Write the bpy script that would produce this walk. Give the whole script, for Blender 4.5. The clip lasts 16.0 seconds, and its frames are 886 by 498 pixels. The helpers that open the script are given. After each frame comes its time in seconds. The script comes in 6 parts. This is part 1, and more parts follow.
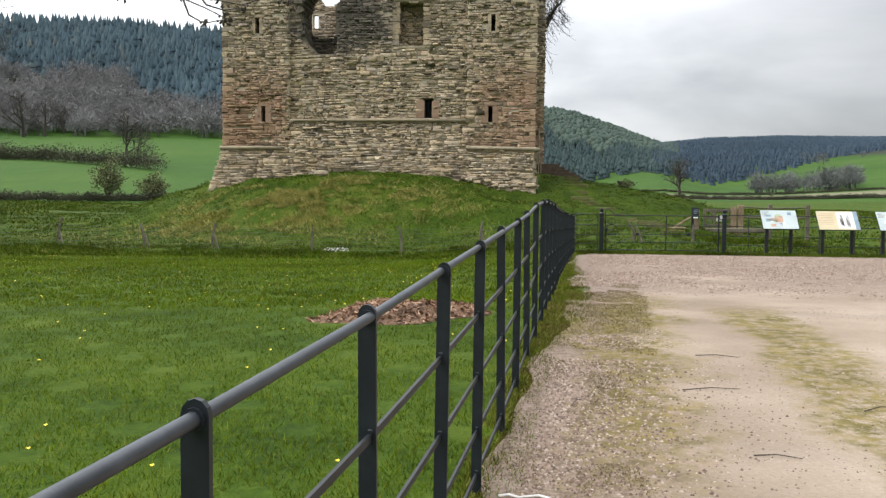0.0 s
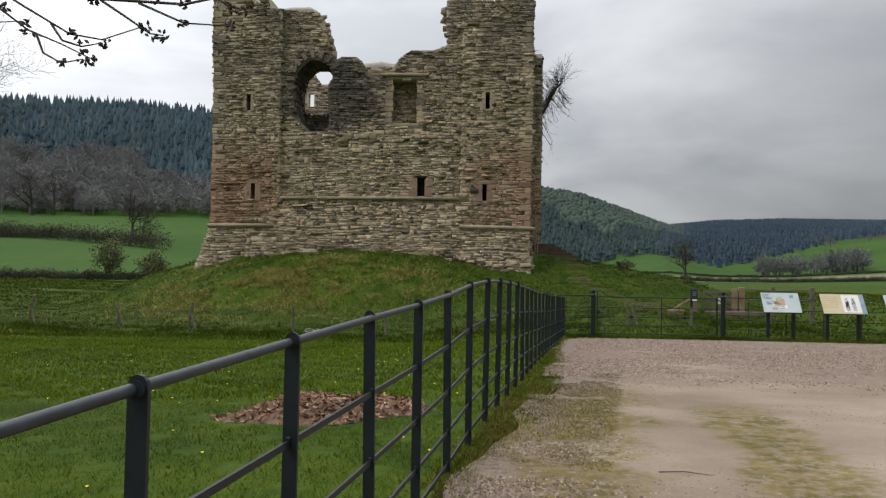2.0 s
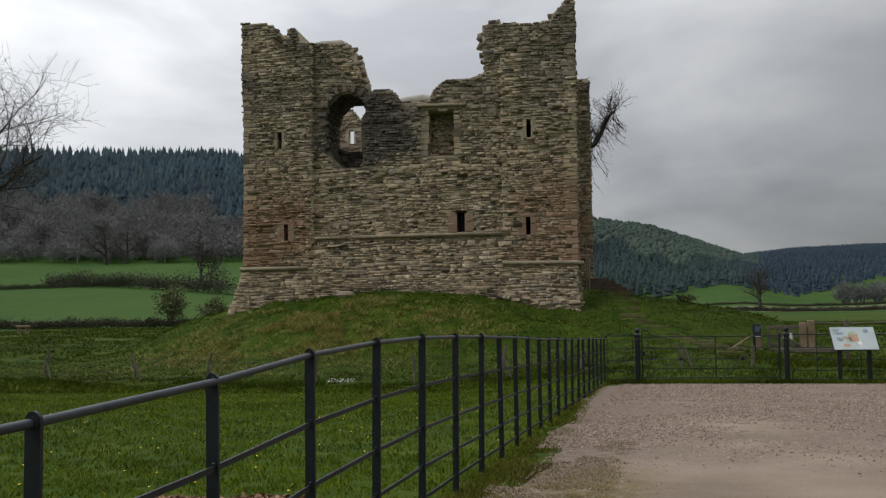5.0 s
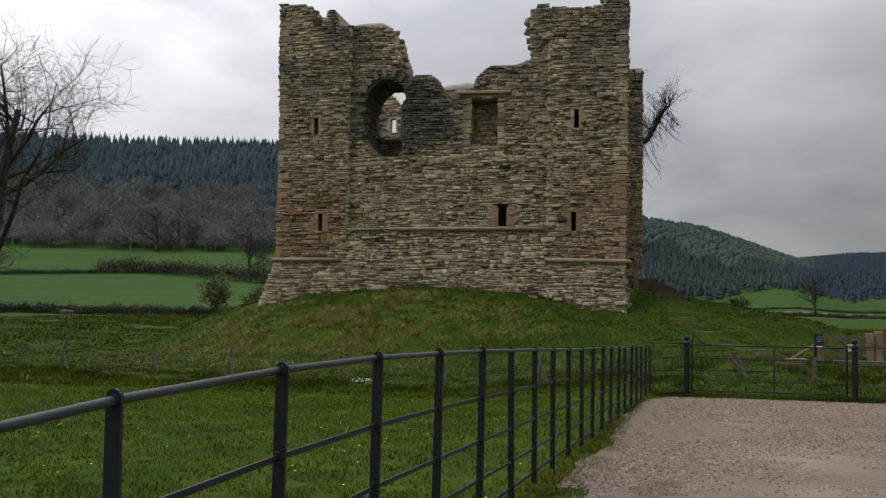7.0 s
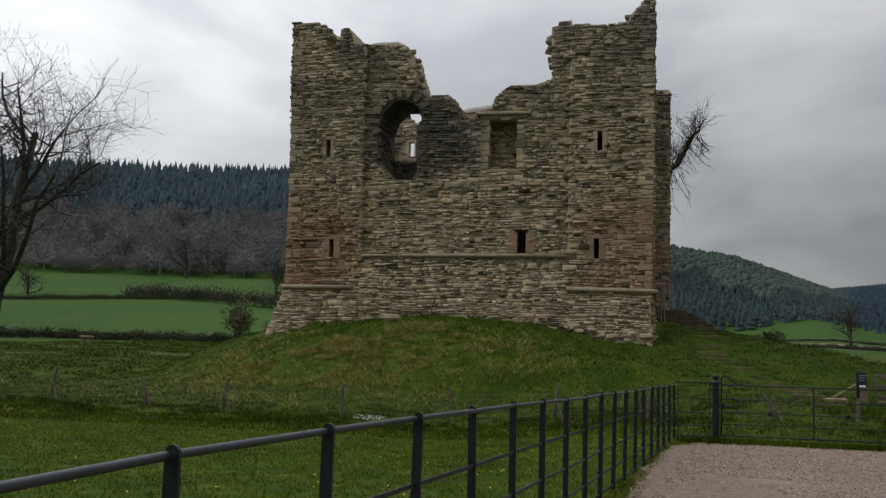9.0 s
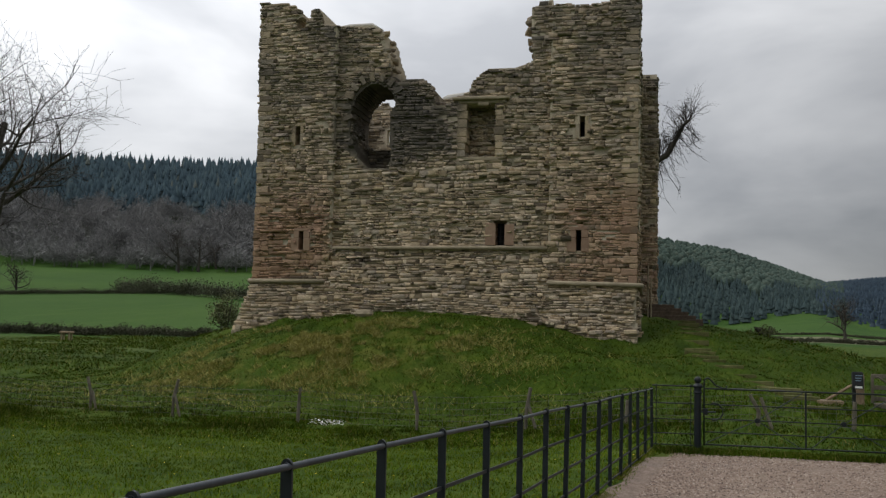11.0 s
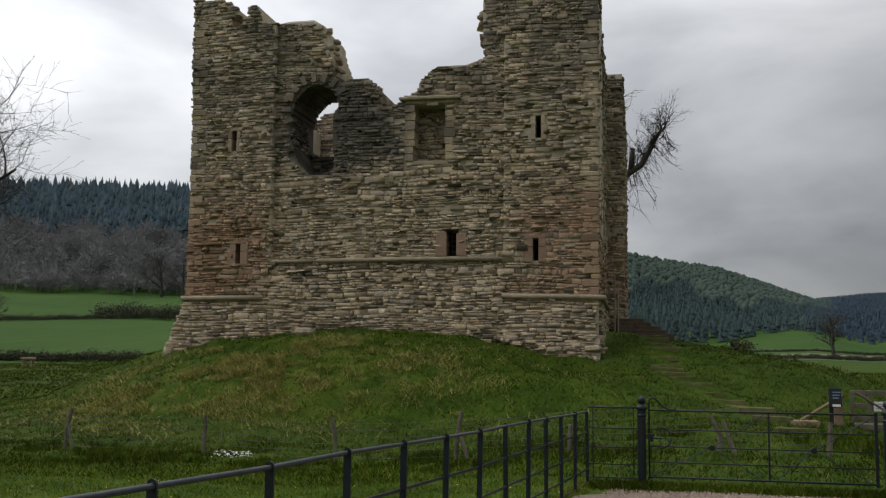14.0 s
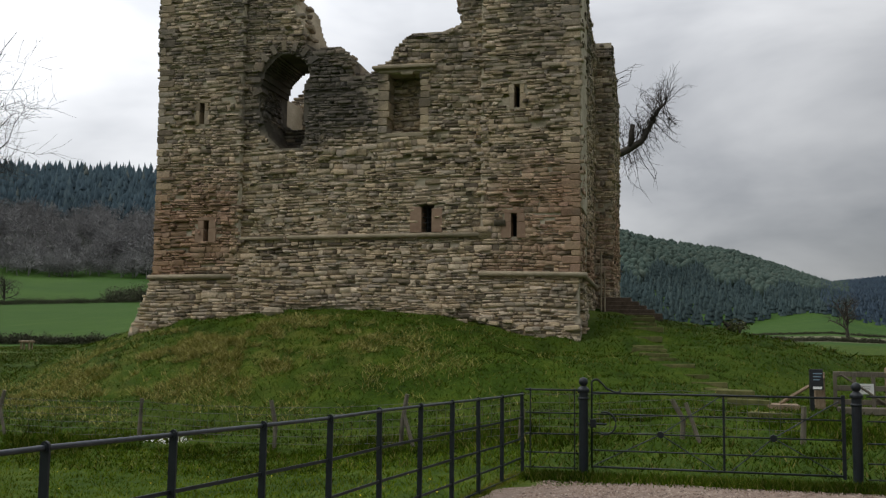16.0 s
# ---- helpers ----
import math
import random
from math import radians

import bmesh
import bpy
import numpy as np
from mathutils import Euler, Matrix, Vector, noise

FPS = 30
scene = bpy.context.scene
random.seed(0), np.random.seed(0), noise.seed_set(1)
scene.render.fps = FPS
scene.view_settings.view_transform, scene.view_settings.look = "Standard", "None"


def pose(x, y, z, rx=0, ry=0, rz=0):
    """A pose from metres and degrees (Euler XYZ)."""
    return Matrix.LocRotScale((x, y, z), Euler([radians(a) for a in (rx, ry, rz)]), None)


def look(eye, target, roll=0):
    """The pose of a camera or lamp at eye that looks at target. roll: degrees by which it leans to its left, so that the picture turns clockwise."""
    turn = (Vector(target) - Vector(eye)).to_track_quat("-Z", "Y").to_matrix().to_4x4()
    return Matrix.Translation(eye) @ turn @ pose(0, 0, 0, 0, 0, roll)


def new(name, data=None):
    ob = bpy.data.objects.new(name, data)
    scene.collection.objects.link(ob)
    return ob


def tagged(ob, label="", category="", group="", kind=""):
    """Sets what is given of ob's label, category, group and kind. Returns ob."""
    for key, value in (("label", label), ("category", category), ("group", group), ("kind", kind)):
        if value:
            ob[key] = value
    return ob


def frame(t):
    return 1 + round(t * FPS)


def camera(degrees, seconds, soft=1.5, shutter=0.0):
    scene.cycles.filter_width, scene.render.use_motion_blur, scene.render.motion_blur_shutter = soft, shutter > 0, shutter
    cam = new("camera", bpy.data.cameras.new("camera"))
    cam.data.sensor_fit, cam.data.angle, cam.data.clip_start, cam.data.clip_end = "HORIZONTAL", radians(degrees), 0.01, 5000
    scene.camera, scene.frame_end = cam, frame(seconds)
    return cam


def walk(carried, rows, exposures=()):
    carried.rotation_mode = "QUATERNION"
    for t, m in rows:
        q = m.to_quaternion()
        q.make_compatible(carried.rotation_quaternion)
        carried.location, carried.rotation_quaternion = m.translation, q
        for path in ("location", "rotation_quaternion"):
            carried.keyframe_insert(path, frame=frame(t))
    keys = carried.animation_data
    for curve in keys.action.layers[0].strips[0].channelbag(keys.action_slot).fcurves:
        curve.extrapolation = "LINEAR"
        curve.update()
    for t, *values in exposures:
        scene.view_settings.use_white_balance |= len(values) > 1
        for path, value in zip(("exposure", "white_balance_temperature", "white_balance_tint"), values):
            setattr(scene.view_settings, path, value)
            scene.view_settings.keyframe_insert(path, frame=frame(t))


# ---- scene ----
cam = camera(49.9, 16.0, soft=1.3)
METRES, EYE, TILT, LEAN, TURN = 15.0, 1.55, -3.3, 0.0, 3.3
ROWS = [
    (0.0, 0.0, 0.0, 0.0, 0.0, -0.19, -0.6),
    (0.5, 0.0077, 0.0234, 0.0003, -0.15, 3.21, 0.02),
    (1.0, 0.0194, 0.044, -0.0006, -0.44, 3.64, 0.46),
    (1.5, 0.0337, 0.0642, 0.0017, -0.22, 3.7, -1.32),
    (2.0, 0.0433, 0.09, 0.0035, 0.41, 4.65, -0.98),
    (2.5, 0.0577, 0.1139, 0.0044, 1.02, 4.58, -0.69),
    (3.0, 0.0725, 0.1382, 0.0078, 1.79, 4.65, -0.91),
    (3.5, 0.0848, 0.166, 0.0104, 2.43, 5.9, -0.42),
    (4.0, 0.0988, 0.194, 0.0132, 3.27, 6.87, 0.2),
    (6.5, 0.1275, 0.3495, 0.0296, 6.77, 6.63, -1.18),
    (7.0, 0.1313, 0.3808, 0.0317, 7.5, 6.6, -1.45),
    (7.5, 0.1373, 0.4107, 0.035, 8.09, 7.26, -1.18),
    (8.0, 0.1428, 0.4399, 0.04, 8.54, 7.63, -1.88),
    (8.5, 0.1446, 0.4712, 0.0427, 8.98, 7.8, -2.24),
    (9.0, 0.1494, 0.503, 0.0457, 9.2, 8.23, -2.07),
    (11.5, 0.1863, 0.6656, 0.0625, 8.66, 7.85, -1.86),
    (12.0, 0.1948, 0.7025, 0.062, 7.33, 9.3, -2.27),
    (12.5, 0.2066, 0.7329, 0.0627, 6.93, 10.22, -1.81),
    (13.0, 0.2159, 0.763, 0.0625, 7.29, 10.3, -2.19),
    (13.5, 0.2289, 0.7924, 0.0622, 7.95, 10.14, -0.74),
    (14.0, 0.2452, 0.8202, 0.0642, 8.41, 9.2, -1.14),
    (14.5, 0.2591, 0.8501, 0.0646, 8.64, 9.25, -1.87),
    (15.0, 0.2776, 0.8773, 0.0645, 9.08, 9.16, -2.26),
    (15.5, 0.2952, 0.9061, 0.0645, 9.22, 8.4, -2.57),
    (16.0, 0.3164, 0.9294, 0.0647, 9.35, 8.2, -1.12),
]
walk(cam, [(t, pose(0, 0, EYE, TILT, LEAN, TURN) @ pose(METRES * x, METRES * y, METRES * z, 90 + pitch, roll, yaw)) for t, x, y, z, yaw, pitch, roll in ROWS],
     exposures=[(0.0, 1.0), (0.5, 0.4), (1.5, 0.25), (3.5, 0.0), (4.0, -0.22), (7.0, -0.2), (9.0, -0.35), (11.5, -0.18), (12.5, -0.36), (14.5, -0.2), (16.0, -0.1)])

# ---- world and sun: a bright overcast sky ----
world = bpy.data.worlds.new("overcast_sky")
scene.world = world
world.use_nodes = True
wt = world.node_tree
wt.nodes.clear()
w_out = wt.nodes.new("ShaderNodeOutputWorld")
w_add = wt.nodes.new("ShaderNodeAddShader")
w_sky_bg = wt.nodes.new("ShaderNodeBackground")
w_cloud_bg = wt.nodes.new("ShaderNodeBackground")
w_sky = wt.nodes.new("ShaderNodeTexSky")
w_sky.sky_type = "NISHITA"
w_sky.sun_disc = False
w_sky.sun_elevation = radians(53)
w_sky.sun_rotation = radians(-119)
w_tc = wt.nodes.new("ShaderNodeTexCoord")
w_map = wt.nodes.new("ShaderNodeMapping")
w_map.inputs["Scale"].default_value = (1.6, 1.6, 4.5)
w_map.inputs["Location"].default_value = (0.35, 0.1, 0.4)
w_noise = wt.nodes.new("ShaderNodeTexNoise")
w_noise.inputs["Scale"].default_value = 1.7
w_noise.inputs["Detail"].default_value = 5
w_noise.inputs["Roughness"].default_value = 0.5
w_noise.inputs["Distortion"].default_value = 0.3
w_ramp = wt.nodes.new("ShaderNodeValToRGB")
w_ramp.color_ramp.elements[0].position = 0.35
w_ramp.color_ramp.elements[0].color = (0.50, 0.515, 0.545, 1)
w_ramp.color_ramp.elements[1].position = 0.64
w_ramp.color_ramp.elements[1].color = (0.86, 0.87, 0.89, 1)
wt.links.new(w_tc.outputs["Generated"], w_map.inputs[0])
wt.links.new(w_map.outputs[0], w_noise.inputs["Vector"])
wt.links.new(w_noise.outputs["Fac"], w_ramp.inputs[0])
wt.links.new(w_ramp.outputs[0], w_cloud_bg.inputs["Color"])
# the cloud is thinnest where the sun stands behind it
w_dot = wt.nodes.new("ShaderNodeVectorMath")
w_dot.operation = "DOT_PRODUCT"
w_dot.inputs[1].default_value = (-0.68, 0.56, 0.47)
w_thin = wt.nodes.new("ShaderNodeMapRange")
w_thin.inputs["From Min"].default_value = 0.34
w_thin.inputs["From Max"].default_value = 1.0
w_thin.inputs["To Min"].default_value = 0.38
w_thin.inputs["To Max"].default_value = 1.32
wt.links.new(w_tc.outputs["Generated"], w_dot.inputs[0])
wt.links.new(w_dot.outputs["Value"], w_thin.inputs["Value"])
# and an overcast sky grows brighter toward the zenith
w_sep = wt.nodes.new("ShaderNodeSeparateXYZ")
w_zen = wt.nodes.new("ShaderNodeMapRange")
w_zen.inputs["To Min"].default_value = 0.86
w_zen.interpolation_type = "SMOOTHSTEP"
w_zen.inputs["To Max"].default_value = 3.0
w_mul = wt.nodes.new("ShaderNodeMath")
w_mul.operation = "MULTIPLY"
wt.links.new(w_tc.outputs["Generated"], w_sep.inputs[0])
wt.links.new(w_sep.outputs[2], w_zen.inputs["Value"])
wt.links.new(w_thin.outputs[0], w_mul.inputs[0])
wt.links.new(w_zen.outputs[0], w_mul.inputs[1])
wt.links.new(w_mul.outputs[0], w_cloud_bg.inputs["Strength"])
wt.links.new(w_sky.outputs[0], w_sky_bg.inputs["Color"])
w_sky_bg.inputs["Strength"].default_value = 0.008
wt.links.new(w_sky_bg.outputs[0], w_add.inputs[0])
wt.links.new(w_cloud_bg.outputs[0], w_add.inputs[1])
wt.links.new(w_add.outputs[0], w_out.inputs["Surface"])

sun = new("sun", bpy.data.lights.new("sun", "SUN"))
sun.data.energy = 0.9
sun.data.angle = radians(25)
sun.data.color = (1, 0.96, 0.9)
sun.matrix_world = look((-55, -30, 85), (0, 0, 0))


# ---- materials ----
class Nodes:
    """A node material under construction."""

    def __init__(self, name, rough=0.85, metal=0.0, spec=0.3):
        self.mat = bpy.data.materials.new(name)
        self.mat.use_nodes = True
        self.t = self.mat.node_tree
        self.bsdf = self.t.nodes["Principled BSDF"]
        self.bsdf.inputs["Roughness"].default_value = rough
        self.bsdf.inputs["Metallic"].default_value = metal
        self.bsdf.inputs["Specular IOR Level"].default_value = spec
        self.pos = self.t.nodes.new("ShaderNodeNewGeometry")

    def link(self, a, b):
        self.t.links.new(a, b)

    def noise(self, scale, detail=4, rough=0.55, stretch=None, dist=0.0):
        n = self.t.nodes.new("ShaderNodeTexNoise")
        n.inputs["Scale"].default_value = scale
        n.inputs["Detail"].default_value = detail
        n.inputs["Roughness"].default_value = rough
        n.inputs["Distortion"].default_value = dist
        vec = self.pos.outputs["Position"]
        if stretch:
            m = self.t.nodes.new("ShaderNodeMapping")
            m.inputs["Scale"].default_value = stretch
            self.link(vec, m.inputs[0])
            vec = m.outputs[0]
        self.link(vec, n.inputs["Vector"])
        return n.outputs["Fac"]

    def ramp(self, fac, *stops):
        r = self.t.nodes.new("ShaderNodeValToRGB")
        e = r.color_ramp.elements
        while len(e) < len(stops):
            e.new(0.5)
        for el, (p, c) in zip(e, stops):
            el.position = p
            el.color = (*c, 1) if len(c) == 3 else c
        self.link(fac, r.inputs[0])
        return r.outputs[0]

    def step(self, fac, lo, hi):
        m = self.t.nodes.new("ShaderNodeMapRange")
        m.interpolation_type = "SMOOTHSTEP"
        m.inputs["From Min"].default_value = lo
        m.inputs["From Max"].default_value = hi
        self.link(fac, m.inputs["Value"])
        return m.outputs["Result"]

    def calc(self, op, a, b=None, c=None):
        m = self.t.nodes.new("ShaderNodeMath")
        m.operation = op
        for i, v in enumerate((a, b, c)):
            if v is None:
                continue
            if isinstance(v, (int, float)):
                m.inputs[i].default_value = v
            else:
                self.link(v, m.inputs[i])
        return m.outputs[0]

    def mix(self, fac, a, b, blend="MIX"):
        m = self.t.nodes.new("ShaderNodeMix")
        m.data_type = "RGBA"
        m.blend_type = blend
        for i, v in ((0, fac), (6, a), (7, b)):
            if isinstance(v, (int, float)):
                m.inputs[i].default_value = v
            elif isinstance(v, tuple):
                m.inputs[i].default_value = (*v, 1)
            else:
                self.link(v, m.inputs[i])
        return m.outputs[2]

    def xyz(self):
        s = self.t.nodes.new("ShaderNodeSeparateXYZ")
        self.link(self.pos.outputs["Position"], s.inputs[0])
        return s.outputs[0], s.outputs[1], s.outputs[2]

    def island(self):
        return self.pos.outputs["Random Per Island"]

    def object_random(self):
        return self.t.nodes.new("ShaderNodeObjectInfo").outputs["Random"]

    def finish(self, colour, bump=None, strength=0.3, dist=0.02):
        if isinstance(colour, tuple):
            self.bsdf.inputs["Base Color"].default_value = (*colour, 1)
        else:
            self.link(colour, self.bsdf.inputs["Base Color"])
        if bump is not None:
            b = self.t.nodes.new("ShaderNodeBump")
            b.inputs["Strength"].default_value = strength
            b.inputs["Distance"].default_value = dist
            self.link(bump, b.inputs["Height"])
            self.link(b.outputs[0], self.bsdf.inputs["Normal"])
        return self.mat


def simple(name, a, b, scale=8, rough=0.8, metal=0.0, stretch=None, bump=0.2, dist=0.004, spec=0.3):
    """Two-tone grain with fine relief."""
    n = Nodes(name, rough, metal, spec)
    big = n.noise(scale * 0.22, 3)
    fine = n.noise(scale, 5, stretch=stretch)
    both = n.calc("ADD", n.calc("MULTIPLY", big, 0.5), n.calc("MULTIPLY", fine, 0.5))
    return n.finish(n.ramp(both, (0.36, a), (0.64, b)), fine, bump, dist)


def stone_material(name, per_object):
    n = Nodes(name, 0.93, 0, 0.15)
    x, y, z = n.xyz()
    rnd = n.object_random() if per_object else n.island()
    base = n.ramp(rnd, (0.0, (0.13, 0.11, 0.085)), (0.2, (0.38, 0.305, 0.215)), (0.5, (0.52, 0.42, 0.285)), (0.78, (0.34, 0.295, 0.24)), (1.0, (0.62, 0.52, 0.38)))
    # red sandstone of the corner turrets
    big = n.noise(0.35, 3)
    left = n.step(x, -9.2, -10.2)
    right = n.step(x, -1.9, -0.6)
    sides = n.calc("MAXIMUM", left, right)
    band = n.calc("MULTIPLY", n.step(z, 3.2, 3.6), n.step(z, 9.0, 5.6))
    red = n.calc("MULTIPLY", n.calc("MULTIPLY", sides, band), n.step(n.calc("ADD", big, n.calc("MULTIPLY", rnd, 0.25)), 0.42, 0.7))
    base = n.mix(n.calc("MULTIPLY", red, 0.62), base, (0.34, 0.185, 0.115))
    # dark weathering with lichen toward the wall head
    top = n.calc("MULTIPLY", n.step(z, 7.0, 12.5), n.step(n.noise(0.55, 4), 0.34, 0.62))
    base = n.mix(n.calc("MULTIPLY", top, 0.66), base, (0.10, 0.097, 0.09))
    run = n.step(n.noise(1.0, 4, stretch=(1.2, 1.2, 0.16)), 0.55, 0.75)
    base = n.mix(n.calc("MULTIPLY", run, 0.45), base, (0.09, 0.083, 0.07))
    pale = n.step(n.noise(2.4, 5), 0.62, 0.74)
    base = n.mix(n.calc("MULTIPLY", pale, 0.4), base, (0.42, 0.40, 0.35))
    moss = n.calc("MULTIPLY", n.step(n.noise(1.3, 4), 0.58, 0.72), 0.18)
    base = n.mix(moss, base, (0.17, 0.16, 0.08))
    # dark weather stain round the broken fireplace, widened to paint shade into the opening
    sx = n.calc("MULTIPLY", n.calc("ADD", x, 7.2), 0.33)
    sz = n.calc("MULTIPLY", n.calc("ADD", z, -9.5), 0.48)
    stain_shade = n.calc("ADD", n.calc("ADD", n.calc("MULTIPLY", sx, sx), n.calc("MULTIPLY", sz, sz)), n.calc("MULTIPLY", n.calc("ADD", n.noise(1.1, 4), -0.5), 1.6))
    base = n.mix(n.calc("MULTIPLY", n.step(stain_shade, 1.1, 0.3), 0.82), base, (0.085, 0.081, 0.077))
    grain = n.noise(26, 5, 0.65, stretch=(1, 1, 2.2))
    base = n.mix(0.8, base, n.ramp(grain, (0.3, (0.42, 0.41, 0.4)), (0.7, (1.65, 1.62, 1.58))), "MULTIPLY")
    return n.finish(base, grain, 0.6, 0.03)


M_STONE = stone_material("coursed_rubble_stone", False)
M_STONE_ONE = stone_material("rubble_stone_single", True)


def mortar_material():
    n = Nodes("old_lime_mortar", 0.95, 0, 0.1)
    x, y, z = n.xyz()
    fine = n.noise(14, 5, 0.65)
    col = n.ramp(n.calc("ADD", n.calc("MULTIPLY", n.noise(0.9, 4), 0.6), n.calc("MULTIPLY", fine, 0.4)), (0.36, (0.33, 0.285, 0.21)), (0.64, (0.60, 0.53, 0.41)))
    # mortar darkened round the opening: stain, plus the shade of its reveals as colour
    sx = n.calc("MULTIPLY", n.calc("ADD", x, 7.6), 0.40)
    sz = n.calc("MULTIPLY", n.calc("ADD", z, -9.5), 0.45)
    stain_shade = n.calc("ADD", n.calc("ADD", n.calc("MULTIPLY", sx, sx), n.calc("MULTIPLY", sz, sz)), n.calc("MULTIPLY", n.calc("ADD", n.noise(1.1, 4), -0.5), 1.2))
    col = n.mix(n.calc("MULTIPLY", n.step(stain_shade, 1.2, 0.4), 0.85), col, (0.055, 0.05, 0.045))
    return n.finish(col, fine, 0.6, 0.03)


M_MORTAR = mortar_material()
M_DRESSED = simple("dressed_red_sandstone", (0.25, 0.16, 0.11), (0.36, 0.25, 0.175), 6, 0.9, bump=0.3, dist=0.01)
M_BUFF = simple("dressed_buff_stone", (0.25, 0.21, 0.145), (0.40, 0.34, 0.24), 6, 0.9, bump=0.3, dist=0.01)
M_CAP = simple("pale_mortar_capping", (0.30, 0.28, 0.25), (0.50, 0.48, 0.43), 4, 0.95, bump=0.5, dist=0.03)
M_IRON = simple("dark_blue_grey_iron_paint", (0.008, 0.011, 0.014), (0.015, 0.020, 0.025), 30, 0.5, 0.0, bump=0.08, spec=0.35)
M_RAIL = simple("worn_iron_rail", (0.010, 0.015, 0.021), (0.036, 0.044, 0.054), 26, 0.48, 0.0, bump=0.1, spec=0.5)
M_BLACK = simple("black_paint_and_loop_shade", (0.012, 0.014, 0.016), (0.028, 0.03, 0.032), 20, 0.5, bump=0.1)
M_WOOD = simple("weathered_softwood", (0.17, 0.12, 0.075), (0.36, 0.27, 0.18), 14, 0.85, stretch=(4, 4, 0.5), bump=0.3)
M_OLDWOOD = simple("grey_weathered_stake", (0.09, 0.078, 0.06), (0.20, 0.175, 0.135), 16, 0.9, stretch=(4, 4, 0.5), bump=0.4)
M_TIMBER = simple("brown_step_timber", (0.07, 0.05, 0.036), (0.15, 0.11, 0.08), 12, 0.85, bump=0.3)
M_BARK = simple("dark_bark", (0.035, 0.031, 0.027), (0.085, 0.075, 0.062), 9, 0.95, bump=0.5, dist=0.02)
M_TWIG = simple("bare_twigs", (0.028, 0.025, 0.022), (0.065, 0.057, 0.048), 3, 0.95, bump=0.0)
M_WIRE = simple("galvanised_wire", (0.08, 0.08, 0.075), (0.14, 0.14, 0.13), 10, 0.6, 0.3, bump=0.0)
M_WHITE = simple("white_enamel_sign", (0.72, 0.72, 0.7), (0.8, 0.8, 0.78), 5, 0.5, bump=0.0)
M_PANEL_A = simple("pale_blue_printed_panel", (0.36, 0.44, 0.47), (0.52, 0.58, 0.57), 3, 0.35, bump=0.0)
M_PANEL_B = simple("cream_printed_panel", (0.50, 0.44, 0.27), (0.62, 0.55, 0.38), 3, 0.35, bump=0.0)
M_INK = simple("dark_print", (0.10, 0.09, 0.085), (0.2, 0.17, 0.15), 9, 0.4, bump=0.0)
M_INK_RED = simple("rust_print", (0.42, 0.25, 0.17), (0.55, 0.38, 0.27), 9, 0.4, bump=0.0)
M_INK_BLUE = simple("blue_grey_print", (0.16, 0.24, 0.32), (0.28, 0.38, 0.45), 9, 0.4, bump=0.0)
M_INK_GREEN = simple("soft_green_print", (0.30, 0.40, 0.25), (0.45, 0.52, 0.36), 9, 0.4, bump=0.0)


def island_material(name, stops, rough=0.8, spec=0.2, scale=0.0, dark=0.5, trans=0.0):
    """Colour varied from piece to piece, with a slow drift in place."""
    n = Nodes(name, rough, 0, spec)
    col = n.ramp(n.island(), *stops)
    if scale:
        col = n.mix(0.8, col, n.ramp(n.noise(scale, 4), (0.35, (dark, dark, dark)), (0.65, (1.1, 1.1, 1.1))), "MULTIPLY")
    return n.finish(col)


M_BLADE = island_material("grass_blades", ((0, (0.058, 0.108, 0.004)), (0.5, (0.106, 0.164, 0.006)), (0.85, (0.156, 0.196, 0.010)), (1, (0.23, 0.215, 0.045))), 0.95, 0.04, 0.55, 0.5)
M_ROUGH = island_material("rough_tussock_grass", ((0, (0.024, 0.056, 0.003)), (0.55, (0.056, 0.100, 0.004)), (0.88, (0.105, 0.120, 0.014)), (1, (0.27, 0.22, 0.08))), 0.95, 0.04, 0.55, 0.35)
M_DRY = island_material("dry_straw_grass", ((0, (0.17, 0.175, 0.03)), (0.5, (0.28, 0.26, 0.075)), (1, (0.42, 0.37, 0.16))), 0.95, 0.04)
M_CHIP = island_material("bark_chippings", ((0, (0.10, 0.055, 0.036)), (0.5, (0.25, 0.15, 0.095)), (1, (0.42, 0.285, 0.19))), 0.9, 0.15)
M_PEBBLE = island_material("pink_grey_chippings", ((0, (0.08, 0.058, 0.046)), (0.4, (0.175, 0.122, 0.094)), (0.75, (0.262, 0.198, 0.156)), (1, (0.37, 0.31, 0.255))), 0.9, 0.15)
# blue-grey distance haze is mixed into these four far-wood colours
M_CONIFER = island_material("hazy_conifer_needles", ((0, (0.042, 0.066, 0.080)), (0.6, (0.050, 0.078, 0.094)), (0.95, (0.062, 0.092, 0.102)), (1, (0.09, 0.105, 0.095))), 0.95, 0.05, 0.012, 0.7)
M_FIR = island_material("dark_hazy_fir_needles", ((0, (0.036, 0.056, 0.058)), (0.6, (0.044, 0.066, 0.066)), (1, (0.055, 0.078, 0.074))), 0.95, 0.05, 0.012, 0.7)
M_HILLWOOD = island_material("hazy_mixed_hill_wood", ((0, (0.050, 0.074, 0.062)), (0.6, (0.060, 0.086, 0.070)), (1, (0.076, 0.098, 0.078))), 0.95, 0.05, 0.010, 0.75)
M_FARWOOD = island_material("far_haze_blue_wood", ((0, (0.036, 0.055, 0.076)), (0.6, (0.043, 0.064, 0.086)), (1, (0.053, 0.074, 0.092))), 0.95, 0.05, 0.006, 0.8)
M_SCRUB = island_material("hedge_twigs_and_leaves", ((0, (0.062, 0.066, 0.046)), (0.6, (0.095, 0.098, 0.064)), (1, (0.14, 0.137, 0.09))), 0.9, 0.1, 0.15, 0.6)
